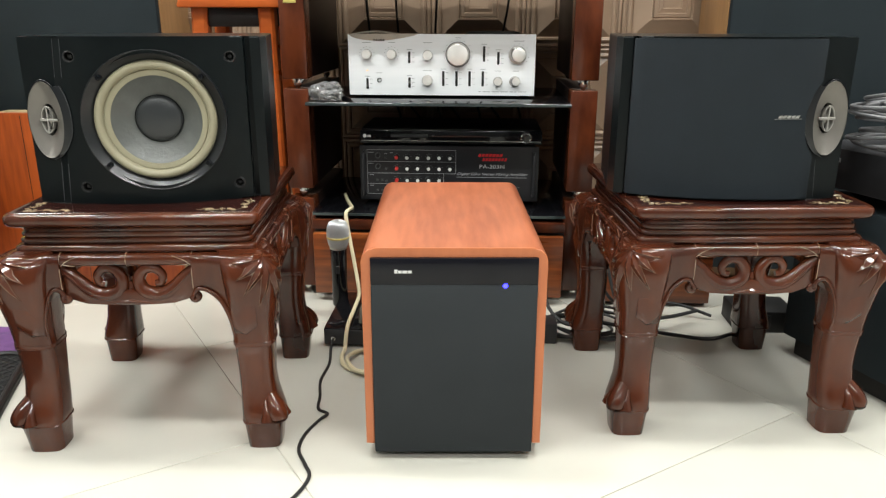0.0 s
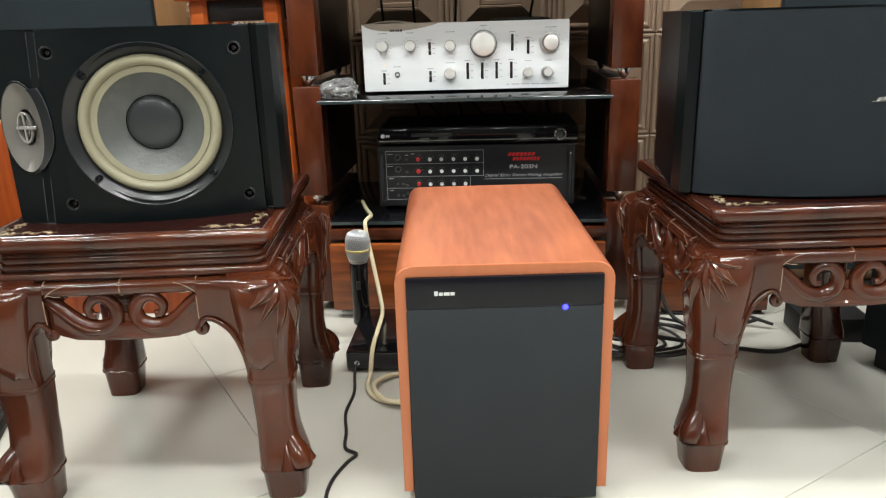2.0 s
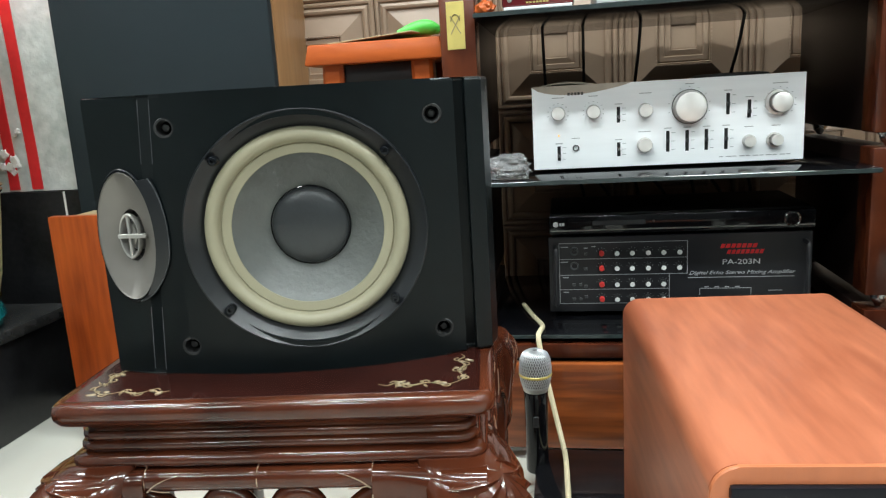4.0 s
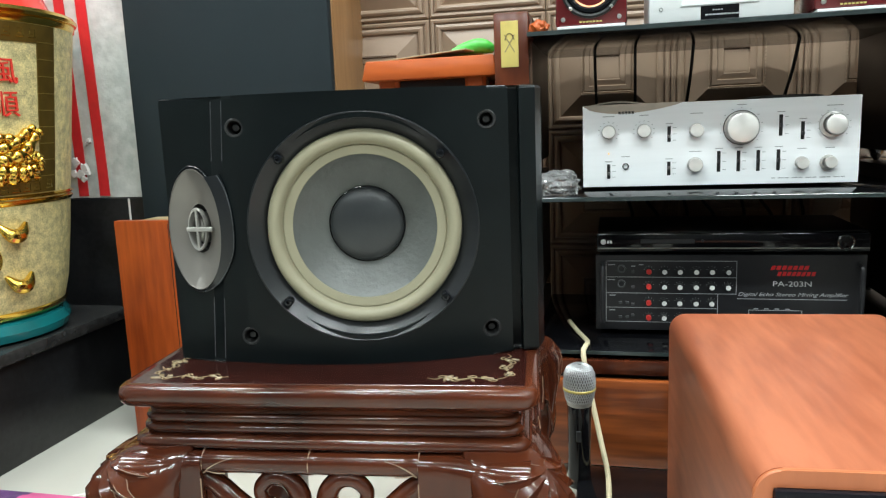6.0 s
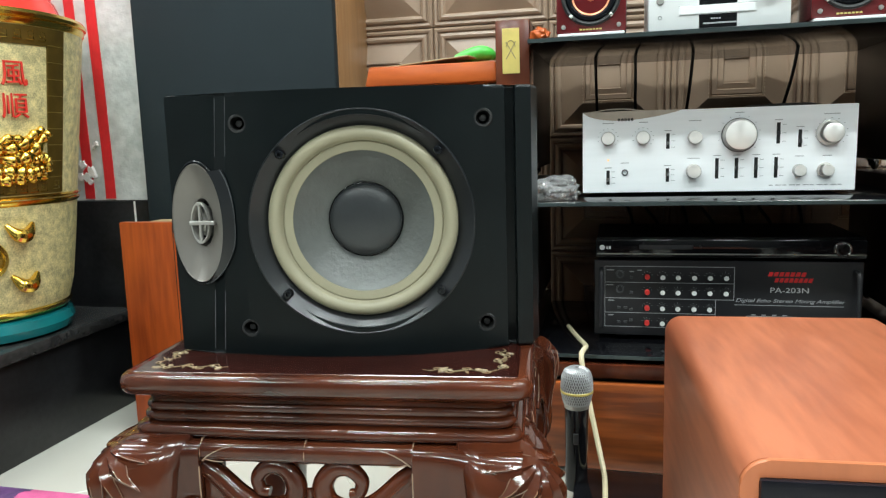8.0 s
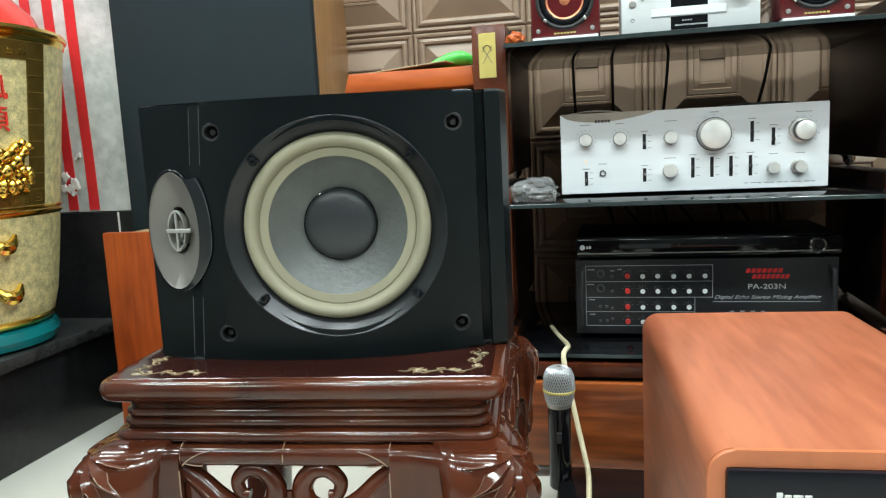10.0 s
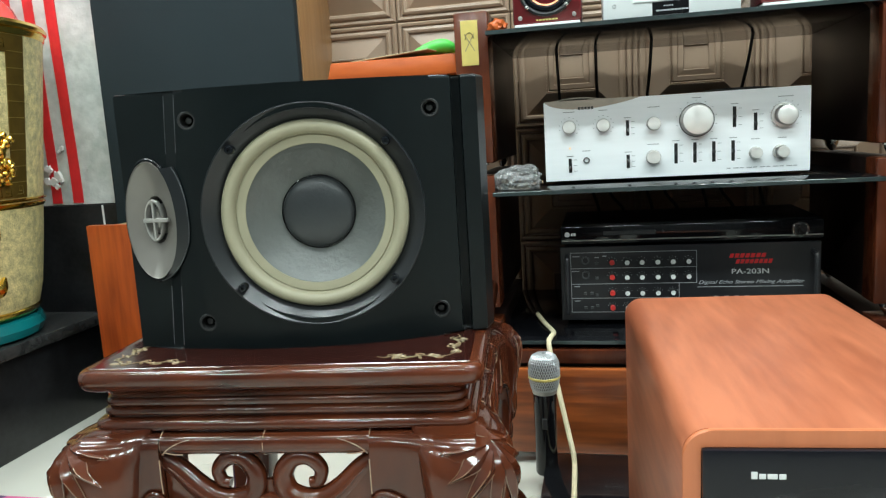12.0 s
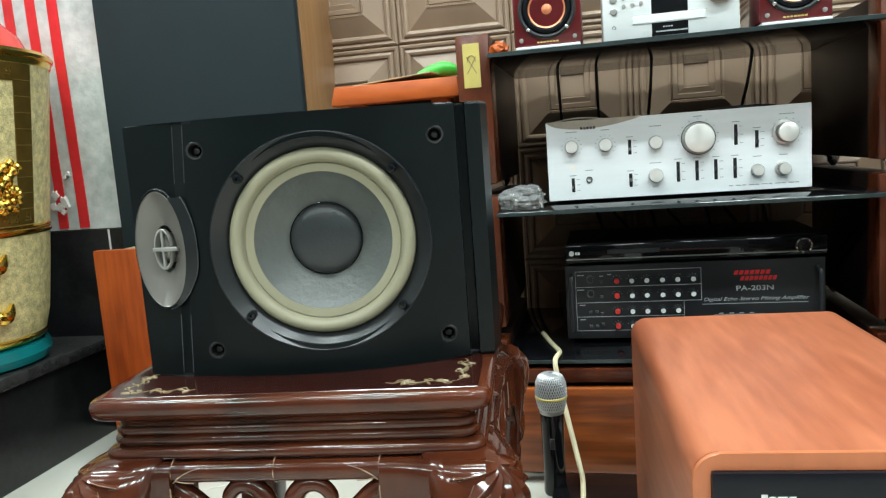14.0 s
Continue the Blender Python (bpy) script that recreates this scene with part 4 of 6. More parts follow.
def stereo_amplifier():
    x0, x1, y, z0, z1 = -0.211, 0.229, 1.884, G1 + 0.008, 0.6165
    W, Hh = x1 - x0, z1 - z0
    root = empty("stereo_amplifier", pose(x0, y, z0))
    tagged(root, "silver faced stereo amplifier with many knobs on a glass shelf", "amplifier")
    part("case", box(0.006, W - 0.006, 0.006, 0.285, 0.0, Hh - 0.004, 0.002), M_CASE, root)
    face = part("front_panel", box(0, W, 0, 0.0055, -0.002, Hh, 0.0008, 1), M_ALU, root, "brushed silver front panel")
    for fx in (0.05, W - 0.05):
        for fy in (0.04, 0.25):
            part("foot", lathe([(0.015, -0.0078), (0.016, -0.006), (0.016, 0.001), (0, 0.001)], 20, at=(fx, fy, 0)), M_RUBBER, root)

    def P(fx, fy):
        return fx * W, Hh * (1 - fy)
    for fx, fy, r, d in ((0.100, 0.33, 0.0112, 0.014), (0.234, 0.33, 0.0112, 0.014), (0.428, 0.345, 0.0112, 0.014), (0.589, 0.33, 0.0255, 0.020), (0.911, 0.33, 0.0165, 0.017),
                         (0.425, 0.76, 0.0118, 0.014), (0.804, 0.77, 0.0098, 0.013), (0.900, 0.77, 0.0098, 0.013)):
        px, pz = P(fx, fy)
        k = knob(root, px, 0, pz, r, d)
        if fx > 0.88:
            part("collar", lathe([(r * 1.25, 0), (r * 1.25, -d * 0.45), (r, -d * 0.5)], 32, "Y", (px - 0.003, 0, pz)), M_KNOBSIDE, k)
        if r > 0.02:
            part("collar", lathe([(r * 1.12, 0.0), (r * 1.12, -0.003), (r * 1.0, -0.0034)], 48, "Y", (px, 0, pz)), M_CASE, k)
    for fx, fy, h, up in ((0.328, 0.38, 0.19, -0.25), (0.328, 0.80, 0.17, 0.1), (0.100, 0.82, 0.18, -0.3), (0.511, 0.73, 0.25, 0), (0.582, 0.73, 0.25, 0), (0.652, 0.73, 0.25, 0), (0.723, 0.73, 0.25, 0),
                          (0.728, 0.32, 0.25, 0.0), (0.804, 0.39, 0.21, -0.3)):
        px, pz = P(fx, fy)
        hh = h * Hh / 2
        sl = part("switch_slot", box(px - 0.0028, px + 0.0028, -0.0006, 0.002, pz - hh, pz + hh, 0.0004, 1), M_RECESS, root)
        part("switch_lever", box(px - 0.0020, px + 0.0020, -0.008, -0.0004, pz + up * hh - 0.003, pz + up * hh + 0.003, 0.0007, 1), M_CASE if fx > 0.4 else M_CHROME, sl)
        ticks = bmesh.new()
        for dz in (-0.8, 0, 0.8):
            box(px + 0.006, px + 0.012, -0.0002, 0.0003, pz + dz * hh - 0.0004, pz + dz * hh + 0.0004, 0, 1, ticks)
        box(px - 0.006, px + 0.006, -0.0002, 0.0003, pz + hh + 0.004, pz + hh + 0.0052, 0, 1, ticks)
        tagged(part("print_bars", ticks, M_GREYPRINT, face), kind="stuff")
    px, pz = P(0.165, 0.76)
    part("headphone_socket", lathe([(0.0055, 0), (0.0055, -0.002), (0.004, -0.0025), (0.0035, 0.001), (0, 0.001)], 20, "Y", (px, 0, pz)), M_CASE, root)
    px, pz = P(0.100, 0.60)
    part("indicator", lathe([(0.0014, 0), (0.0012, -0.001), (0, -0.0012)], 12, "Y", (px, 0, pz)), M_AMBER, root)
    pr = bmesh.new()
    for fx, fy, w in ((0.1, 0.14, 0.02), (0.234, 0.14, 0.015), (0.428, 0.14, 0.02), (0.589, 0.06, 0.014), (0.911, 0.11, 0.024), (0.425, 0.60, 0.02), (0.804, 0.60, 0.014), (0.9, 0.60, 0.014), (0.165, 0.64, 0.014), (0.1, 0.70, 0.01)):
        px, pz = P(fx, fy)
        box(px - w / 2, px + w / 2, -0.0002, 0.0003, pz - 0.0006, pz + 0.0006, 0, 1, pr)
    for k in range(11):
        px, pz = P(0.70 + 0.024 * k, 0.945)
        box(px, px + 0.006 + 0.003 * (k % 2), -0.0002, 0.0003, pz - 0.0007, pz + 0.0007, 0, 1, pr)
    for k in range(10):
        for fx, fy, r in ((0.589, 0.33, 0.033), (0.234, 0.33, 0.017), (0.1, 0.33, 0.017), (0.911, 0.33, 0.024)):
            a = radians(-40 + 26 * k)
            px, pz = P(fx, fy)
            px, pz = px + r * math.cos(a), pz + r * math.sin(a)
            box(px - 0.0012, px + 0.0012, -0.0002, 0.0003, pz - 0.0004, pz + 0.0004, 0, 1, pr)
    tagged(part("print_bars", pr, M_GREYPRINT, face), kind="stuff")
    lg = bmesh.new()
    for k in range(5):
        px, pz = P(0.137 + 0.0125 * k, 0.10)
        box(px, px + 0.0042, -0.0003, 0.0003, pz - 0.0023, pz + 0.0023, 0, 1, lg)
    tagged(part("badge", lg, M_CASE, face, "dark bar badge"), kind="stuff")
    return root


stereo_amplifier()


def mixing_amplifier():
    x0, x1, y, z0, z1 = -0.190, 0.246, 1.872, G2 + 0.010, 0.3575
    W, Hh = x1 - x0, z1 - z0
    root = empty("mixing_amplifier", pose(x0, y, z0))
    tagged(root, "black karaoke mixing amplifier with rows of red and white knobs", "amplifier")
    part("case", box(0.006, W - 0.006, 0.006, 0.30, 0.0, Hh - 0.003, 0.002), M_CASE, root)
    face = part("front_panel", box(0, W, 0, 0.006, 0, Hh, 0.0012, 1), M_AMPFACE, root, "black front panel")
    for fx in (0.05, W - 0.05):
        for fy in (0.04, 0.25):
            part("foot", lathe([(0.013, -0.0098), (0.015, -0.008), (0.015, 0.001), (0, 0.001)], 20, at=(fx, fy, 0)), M_RUBBER, root)

    def P(cx, cy):
        return (cx - 180) / 782 * W, Hh - (cy - 515) / 222 * Hh
    for r, cy in enumerate((562, 606, 653, 697)):
        for c, cx in enumerate((343.5, 390, 436, 484, 530, 577)[: 6 if r < 2 else 5]):
            px, pz = P(cx, cy)
            part("knob_skirt", lathe([(0.0062, 0), (0.0062, -0.002), (0.0052, -0.003), (0, -0.003)], 18, "Y", (px, 0, pz)), M_RUBBER, root)
            knob(root, px, 0, pz, 0.0045, 0.011, M_REDKNOB if c == 0 else M_WHITEKNOB, M_REDKNOB if c == 0 else M_RUBBER, seg=16)
            pk = bmesh.new()
            for k in range(5):
                a = radians(20 + 35 * k)
                box(px + 0.0085 * math.cos(a) - 0.0005, px + 0.0085 * math.cos(a) + 0.0005, -0.0003, 0.0002, pz + 0.0085 * math.sin(a) - 0.0005, pz + 0.0085 * math.sin(a) + 0.0005, 0, 1, pk)
            tagged(part("scale_dots", pk, M_GREYPRINT, face), kind="stuff")
    for cx, cy in ((260, 556), (260, 600)):
        px, pz = P(cx, cy)
        part("socket", lathe([(0.0075, 0), (0.0075, -0.003), (0.0055, -0.0035), (0.0045, 0.001), (0, 0.001)], 20, "Y", (px, 0, pz)), M_GLINTGREY, root)
    for cx, cy in ((295, 565), (295, 609), (257, 655), (278, 655), (295, 660), (257, 698), (278, 698), (295, 692)):
        px, pz = P(cx, cy)
        part("button", box(px - 0.0028, px + 0.0028, -0.003, 0.001, pz - 0.0022, pz + 0.0022, 0.0005, 1), M_GLINTGREY, root)
    fr = bmesh.new()

    def line(ax, ay, bx, by, w=0.0005):
        (p, q), (r, s) = P(ax, ay), P(bx, by)
        box(min(p, r) - w, max(p, r) + w, -0.0003, 0.0003, min(q, s) - w, max(q, s) + w, 0, 1, fr)
    for a in ((213, 533, 602, 533), (213, 580, 602, 580), (213, 627, 602, 627), (213, 670, 549, 670), (213, 712, 549, 712), (213, 533, 213, 712), (602, 533, 602, 627), (549, 627, 549, 712),
              (605, 640, 912, 640), (640, 672, 790, 672), (640, 672, 640, 690), (790, 672, 790, 690), (840, 680, 880, 680)):
        line(*a)
    for cx, cy, w in ((230, 544, 20), (228, 588, 20), (320, 544, 10), (232, 634, 16), (232, 678, 14), (296, 548, 10), (660, 668, 10), (690, 668, 10), (720, 668, 10), (750, 668, 10)):
        line(cx - w / 2, cy, cx + w / 2, cy, 0.0008)
    tagged(part("panel_print", fr, M_GREYPRINT, face), kind="stuff")
    lg = bmesh.new()
    for row, (a, b, cy, n) in enumerate(((697, 805, 551, 7), (722, 830, 568, 8))):
        for k in range(n):
            xa, pz = P(a + (b - a) * k / n, cy)
            xb, _ = P(a + (b - a) * (k + 0.74) / n, cy)
            box(xa, xb, -0.0004, 0.0003, pz - 0.0036, pz + 0.0036, 0, 1, lg)
    for v in lg.verts:
        v.co.x += (v.co.z - Hh * 0.8) * 0.35
    tagged(part("badge", lg, M_REDPRINT, face, "red bar badge"), kind="stuff")
    px, pz = P(760, 597)
    lettering("model_number", "PA-203N", 0.0125, M_PRINT, face, Matrix.Translation((px, -0.0003, pz)) @ FACE, width=0.060)
    px, pz = P(760, 627)
    lettering("description", "Digital Echo Stereo Mixing Amplifier", 0.0088, M_GREYPRINT, face, Matrix.Translation((px, -0.0003, pz)) @ FACE, shear=0.35, width=0.172)
    for cx in (203, 940):
        px, _ = P(cx, 600)
        hp = smooth_path([(px, 0.001, Hh - 0.016), (px, -0.016, Hh - 0.018), (px, -0.022, Hh - 0.028), (px, -0.022, 0.028), (px, -0.016, 0.018), (px, 0.001, 0.016)], 6)
        part("handle", sweep(hp, 0.0040, 10, 1.0, (1, 0, 0)), M_CASE, root, "black grab handle")
    return root


mixing_amplifier()


def disc_player():
    x0, x1, y, z0, z1 = -0.188, 0.252, 1.876, 0.3575, 0.3970
    W, Hh = x1 - x0, z1 - z0
    root = empty("disc_player", pose(x0, y, z0))
    tagged(root, "slim glossy black disc player lying on the mixing amplifier", "disc player")
    part("case", box(0.002, W - 0.002, 0.010, 0.215, 0.004, Hh, 0.002), M_CASE, root)
    part("front_panel", box(0, W, 0, 0.011, 0.004, Hh - 0.003, 0.003), M_PIANO, root, "glossy black front")
    # silver colour of the trim carries the highlight line of the glossy front
    part("trim_line", box(0.002, W - 0.002, -0.0016, 0.001, 0.0095, 0.0120, 0.0008, 1), M_SILVER, root, "thin trim line silvered to imitate a highlight")
    part("tray", box(0.075, 0.165, -0.0010, 0.002, 0.019, 0.027, 0.001, 1), M_CASE, root)
    part("badge", lathe([(0.0048, 0), (0.0045, -0.0008), (0, -0.0008)], 20, "Y", (0.0115, -0.0001, 0.022)), M_PRINT, root, "round white badge")
    bd = bmesh.new()
    box(0.018, 0.0215, -0.0004, 0.0004, 0.0195, 0.0245, 0, 1, bd)
    box(0.0225, 0.0265, -0.0004, 0.0004, 0.0195, 0.0245, 0, 1, bd)
    part("badge_bars", bd, M_PRINT, root)
    dial = part("dial", lathe([(0.0135, 0.001), (0.0135, -0.002), (0.012, -0.003), (0.0105, -0.002), (0.0105, -0.0015), (0, -0.0015)], 36, "Y", (W - 0.038, 0, 0.0205)), M_CHROME, root, "chrome ringed round button")
    part("dial_face", lathe([(0.0103, -0.0017), (0.009, -0.003), (0, -0.0034)], 32, "Y", (W - 0.038, 0, 0.0205)), M_PIANO, dial)
    part("button", lathe([(0.0022, 0), (0.0022, -0.001), (0, -0.0012)], 14, "Y", (0.178, 0, 0.024)), M_CASE, root)
    for fx in (0.04, W - 0.04):
        for fy in (0.04, 0.18):
            part("foot", lathe([(0.009, 0.0005), (0.010, 0.0045), (0, 0.0045)], 16, at=(fx, fy, 0)), M_RUBBER, root)
    return root


disc_player()


# ---- microphone, dock and cables in front of the rack ----
dock = tagged(empty("microphone_dock", pose(-0.215, 1.505, FLOOR_Z)), "black plastic wireless microphone receiver lying on the floor", "receiver")
part("case", box(0, 0.215, 0, 0.215, 0.004, 0.042, 0.004), M_PIANO, dock)
part("front_panel", box(0.003, 0.212, -0.002, 0.002, 0.007, 0.039, 0.001), M_CASE, dock)
part("aerial_socket", lathe([(0.005, 0.0), (0.005, -0.006), (0.0035, -0.006), (0.003, -0.012), (0, -0.012)], 16, "Y", (0.022, -0.002, 0.022)), M_CHROME, dock, "silver cable socket")
for fx in (0.02, 0.195):
    for fy in (0.02, 0.195):
        part("foot", lathe([(0.008, 0), (0.008, 0.005), (0, 0.005)], 14, at=(fx, fy, 0)), M_RUBBER, dock)

mic = tagged(empty("microphone", pose(-0.2125, 1.680, 0.018, 1.5, 0.5, 0)), "black handheld wireless microphone standing upright with steel mesh head", "microphone")
part("body", lathe([(0, 0), (0.0165, 0), (0.0180, 0.003), (0.0175, 0.050), (0.0185, 0.120), (0.0190, 0.138), (0.0180, 0.141), (0, 0.141)], 32), M_PIANO, mic, "glossy black handle")
part("switch", box(-0.004, 0.004, -0.0200, -0.016, 0.082, 0.100, 0.001, 1), M_CASE, mic)
head = part("head", lathe([(0.0175, 0.1412), (0.0205, 0.146), (0.0232, 0.158), (0.0240, 0.166), (0.0242, 0.176), (0.0228, 0.188), (0.0190, 0.1965), (0.012, 0.2010), (0, 0.2020)], 36), M_GREYCABLE, mic)
wires = bmesh.new()
prof = [(0.0186, 0.1420), (0.0208, 0.146), (0.0236, 0.158), (0.0245, 0.166), (0.0247, 0.176), (0.0233, 0.188), (0.0195, 0.1970), (0.0125, 0.2016), (0.004, 0.2026)]


def head_r(t):
    k = min(int(t * 8), 7)
    f = t * 8 - k
    return [prof[k][i] * (1 - f) + prof[k + 1][i] * f for i in (0, 1)]


for s in (-1, 1):
    for k in range(38):
        pts = []
        for i in range(25):
            t = i / 24
            r, z = head_r(t)
            a = 2 * math.pi * k / 38 + s * 1.6 * t
            pts.append(Vector((r * math.cos(a), r * math.sin(a), z)))
        sweep(pts, 0.00072, 5, bm=wires)
tagged(part("mesh", wires, M_MESH, head, "woven steel mesh"), kind="stuff")
part("band", lathe([(0.0244, 0.1625), (0.0256, 0.1635), (0.0256, 0.1665), (0.0244, 0.1675)], 36), M_BRASSPLATE, mic, "thin brass band")
part("neck_ring", lathe([(0.0188, 0.137), (0.0196, 0.139), (0.0205, 0.146), (0.019, 0.147)], 32), M_SILVER, mic, "silver neck ring")

cable("aerial_cable", [(-0.193, 1.490, 0.021), (-0.193, 1.470, 0.012), (-0.186, 1.42, 0.003), (-0.188, 1.35, 0.003), (-0.176, 1.29, 0.003), (-0.172, 1.255, 0.003), (-0.166, 1.240, 0.003), (-0.149, 1.226, 0.004), (-0.160, 1.205, 0.003), (-0.173, 1.160, 0.003), (-0.172, 1.115, 0.003), (-0.152, 1.075, 0.003), (-0.139, 1.045, 0.003), (-0.148, 1.00, 0.003), (-0.175, 0.94, 0.003), (-0.200, 0.80, 0.003), (-0.12, 0.55, 0.003)], 0.0028, M_RUBBER,
      "thin black cable winding over the floor tiles").location.z = FLOOR_Z
cable("cream_cable", [(-0.240, 1.930, G2 + 0.014), (-0.222, 1.870, G2 + 0.012), (-0.203, 1.815, G2 + 0.010), (-0.205, 1.780, G2 + 0.012), (-0.208, 1.762, G2 + 0.004), (-0.200, 1.750, G2 - 0.040), (-0.188, 1.732, 0.12), (-0.175, 1.705, 0.07), (-0.168, 1.675, 0.0485), (-0.1655, 1.60, 0.047), (-0.164, 1.53, 0.047), (-0.163, 1.492, 0.040), (-0.164, 1.470, 0.012), (-0.165, 1.44, 0.005), (-0.148, 1.40, 0.005), (-0.11, 1.38, 0.005), (-0.085, 1.40, 0.005), (-0.083, 1.46, 0.005), (-0.11, 1.485, 0.005), (-0.142, 1.46, 0.008),
                      (-0.150, 1.42, 0.012), (-0.125, 1.375, 0.012), (-0.09, 1.372, 0.008)], 0.0043, M_CREAM, "cream flat cable hanging from the rack to a coil").location.z = FLOOR_Z * 0.8

rc = random.Random(5)
for k in range(5):
    a = rc.random() * 3
    cx, cy = 0.30 + 0.02 * k, 1.60 + 0.02 * rc.random()
    pts = [(cx + (0.07 + 0.012 * k) * math.cos(a + i * 0.62), cy + (0.045 + 0.01 * k) * math.sin(a + i * 0.62), 0.005 + 0.005 * k + 0.004 * math.sin(i * 1.7)) for i in range(13)]
    cable("power_cable", pts, 0.0032, M_RUBBER, "tangled black power cable on the floor behind the subwoofer").location.z = FLOOR_Z
cable("power_cable", [(0.26, 1.70, 0.10), (0.262, 1.66, 0.045), (0.30, 1.61, 0.02), (0.36, 1.60, 0.03), (0.43, 1.60, 0.02), (0.52, 1.585, 0.012), (0.60, 1.575, 0.008), (0.66, 1.60, 0.012)], 0.0042, M_RUBBER, "thick black power lead on the floor").location.z = FLOOR_Z
cable("power_cable", [(0.40, 1.72, 0.12), (0.42, 1.67, 0.05), (0.47, 1.63, 0.03), (0.53, 1.64, 0.03), (0.60, 1.68, 0.03)], 0.0040, M_RUBBER, "black power lead running behind the carved stool").location.z = FLOOR_Z
cable("power_cable", [(0.36, 1.74, 0.15), (0.40, 1.68, 0.06), (0.46, 1.70, 0.035), (0.56, 1.72, 0.03), (0.64, 1.70, 0.01)], 0.0036, M_RUBBER, "black power lead running behind the carved stool").location.z = FLOOR_Z
adapter = tagged(part("power_adapter", box(0.225, 0.275, 1.545, 1.60, 0.0, 0.045, 0.004), M_CASE), "small black power adapter on the floor", "adapter")
adapter.location.z = FLOOR_Z
psu = tagged(empty("power_supply", pose(0.672, 1.632, FLOOR_Z)), "black power supply box with a white rating label on the floor", "power supply")
part("case", box(0, 0.13, 0, 0.10, 0.001, 0.050, 0.004), M_RECESS, psu)
lb = part("label", box(0.012, 0.075, -0.0008, 0.001, 0.008, 0.042, 0.0003, 1), M_AMPFACE, psu)
pb = bmesh.new()
for r in range(4):
    for k in range(4):
        box(0.015 + 0.014 * k, 0.024 + 0.014 * k + 0.003 * ((r + k) % 2), -0.0014, -0.0006, 0.013 + 0.007 * r, 0.0155 + 0.007 * r, 0, 1, pb)
tagged(part("print_bars", pb, M_GREYPRINT, lb), kind="stuff")
part("sticker", box(0.016, 0.034, -0.0016, -0.0007, 0.0085, 0.0115, 0, 1), M_PRINT, lb)

# crumpled clear bag on the rack shelf
bag = bmesh.new()
bmesh.ops.create_icosphere(bag, subdivisions=4, radius=1)
for v in bag.verts:
    n = noise.noise(v.co * 1.6) * 0.32 + noise.noise(v.co * 4.5) * 0.18 + abs(noise.noise(v.co * 8)) * 0.16
    d = 1 + n
    v.co = Vector((v.co.x * 0.040 * d, v.co.y * 0.026 * d, max(v.co.z * 0.024 * d, -0.0165)))
bagob = tagged(part("plastic_bag", bag, M_BAG, angle=20), "small crumpled clear plastic bag on the glass shelf", "bag")
bagob.location = (-0.250, 1.815, G1 + 0.0170)


# ---- on the upper glass shelf: a small white stereo ----
def mini_speaker(x0, x1, label):
    w = x1 - x0
    root = empty("mini_speaker", pose((x0 + x1) / 2, 1.795, G0 + 0.001))
    tagged(root, label, "speaker", "pair of mini speakers")
    h = w * 1.62
    part("pad", box(-w / 2 + 0.003, w / 2 - 0.003, -0.008, 0.15, 0, 0.005, 0.001), M_WHITEPLASTIC, root, "white foam pad")
    part("cabinet", box(-w / 2, w / 2, 0, 0.15, 0.0052, h, 0.004), M_MAROON, root, "maroon lacquered cabinet")
    c = (0, 0, 0.063)
    drv = part("woofer_frame", lathe([(0.047, 0.0), (0.047, -0.004), (0.044, -0.0055), (0.041, -0.004), (0.040, -0.001)], 40, "Y", c), M_RUBBER, root, "black driver frame")
    part("surround", lathe([(0.041, -0.002), (0.038, -0.0055), (0.034, -0.006), (0.031, -0.003), (0.030, -0.001)], 40, "Y", c), M_GLOSSRING, drv)
    part("cone", lathe([(0.0305, -0.002), (0.022, 0.004), (0.012, 0.009)], 40, "Y", c), M_COPPERCONE, drv, "copper coloured cone")
    part("dust_cap", lathe([(0.0125, 0.009), (0.0115, 0.003), (0.0075, -0.001), (0, -0.0025)], 28, "Y", c), M_COPPERCONE, drv)
    for a in (45, 135, 225, 315):
        part("screw", lathe([(0.003, 0), (0.003, -0.006), (0.002, -0.0066), (0, -0.0066)], 12, "Y", (0.0445 * math.cos(radians(a)), 0, 0.063 + 0.0445 * math.sin(radians(a)))), M_CHROME, drv)
    for s in (-1, 1):
        part("grille_peg", lathe([(0.0035, 0), (0.0035, -0.003), (0, -0.0035)], 14, "Y", (s * (w / 2 - 0.012), 0, 0.016)), M_SILVER, root)
    bb = bmesh.new()
    for k in range(7):
        box(-0.018 + k * 0.0052, -0.0142 + k * 0.0052, -0.0004, 0.0003, 0.0100, 0.0124, 0, 1, bb)
    tagged(part("print_bars", bb, M_BRASSPLATE, root), kind="stuff")
    part("tweeter", lathe([(0.024, 0), (0.024, -0.003), (0.020, -0.004), (0.012, -0.001), (0.010, -0.004), (0, -0.006)], 32, "Y", (0, 0, h - 0.032)), M_GLOSSRING, root)


mini_speaker(-0.249, -0.138, "small maroon speaker with a copper cone on the glass shelf")
mini_speaker(0.131, 0.237, "small maroon speaker with a copper cone on the glass shelf")
cd = tagged(empty("mini_stereo", pose(-0.105, 1.800, G0 + 0.001)), "white compact disc stereo with champagne knob on the glass shelf", "stereo")
CW, CH = 0.210, 0.118
part("case", box(0, CW, 0.006, 0.20, 0.003, CH, 0.004), M_WHITEPLASTIC, cd)
cface = part("front_panel", box(0.0005, CW - 0.0005, 0, 0.0062, 0.002, CH, 0.002), M_WHITEPLASTIC, cd, "white front")
part("display", box(CW * 0.365, CW * 0.630, -0.0006, 0.001, 0.003, CH - 0.004, 0.0004, 1), M_PIANO, cd, "dark display strip")
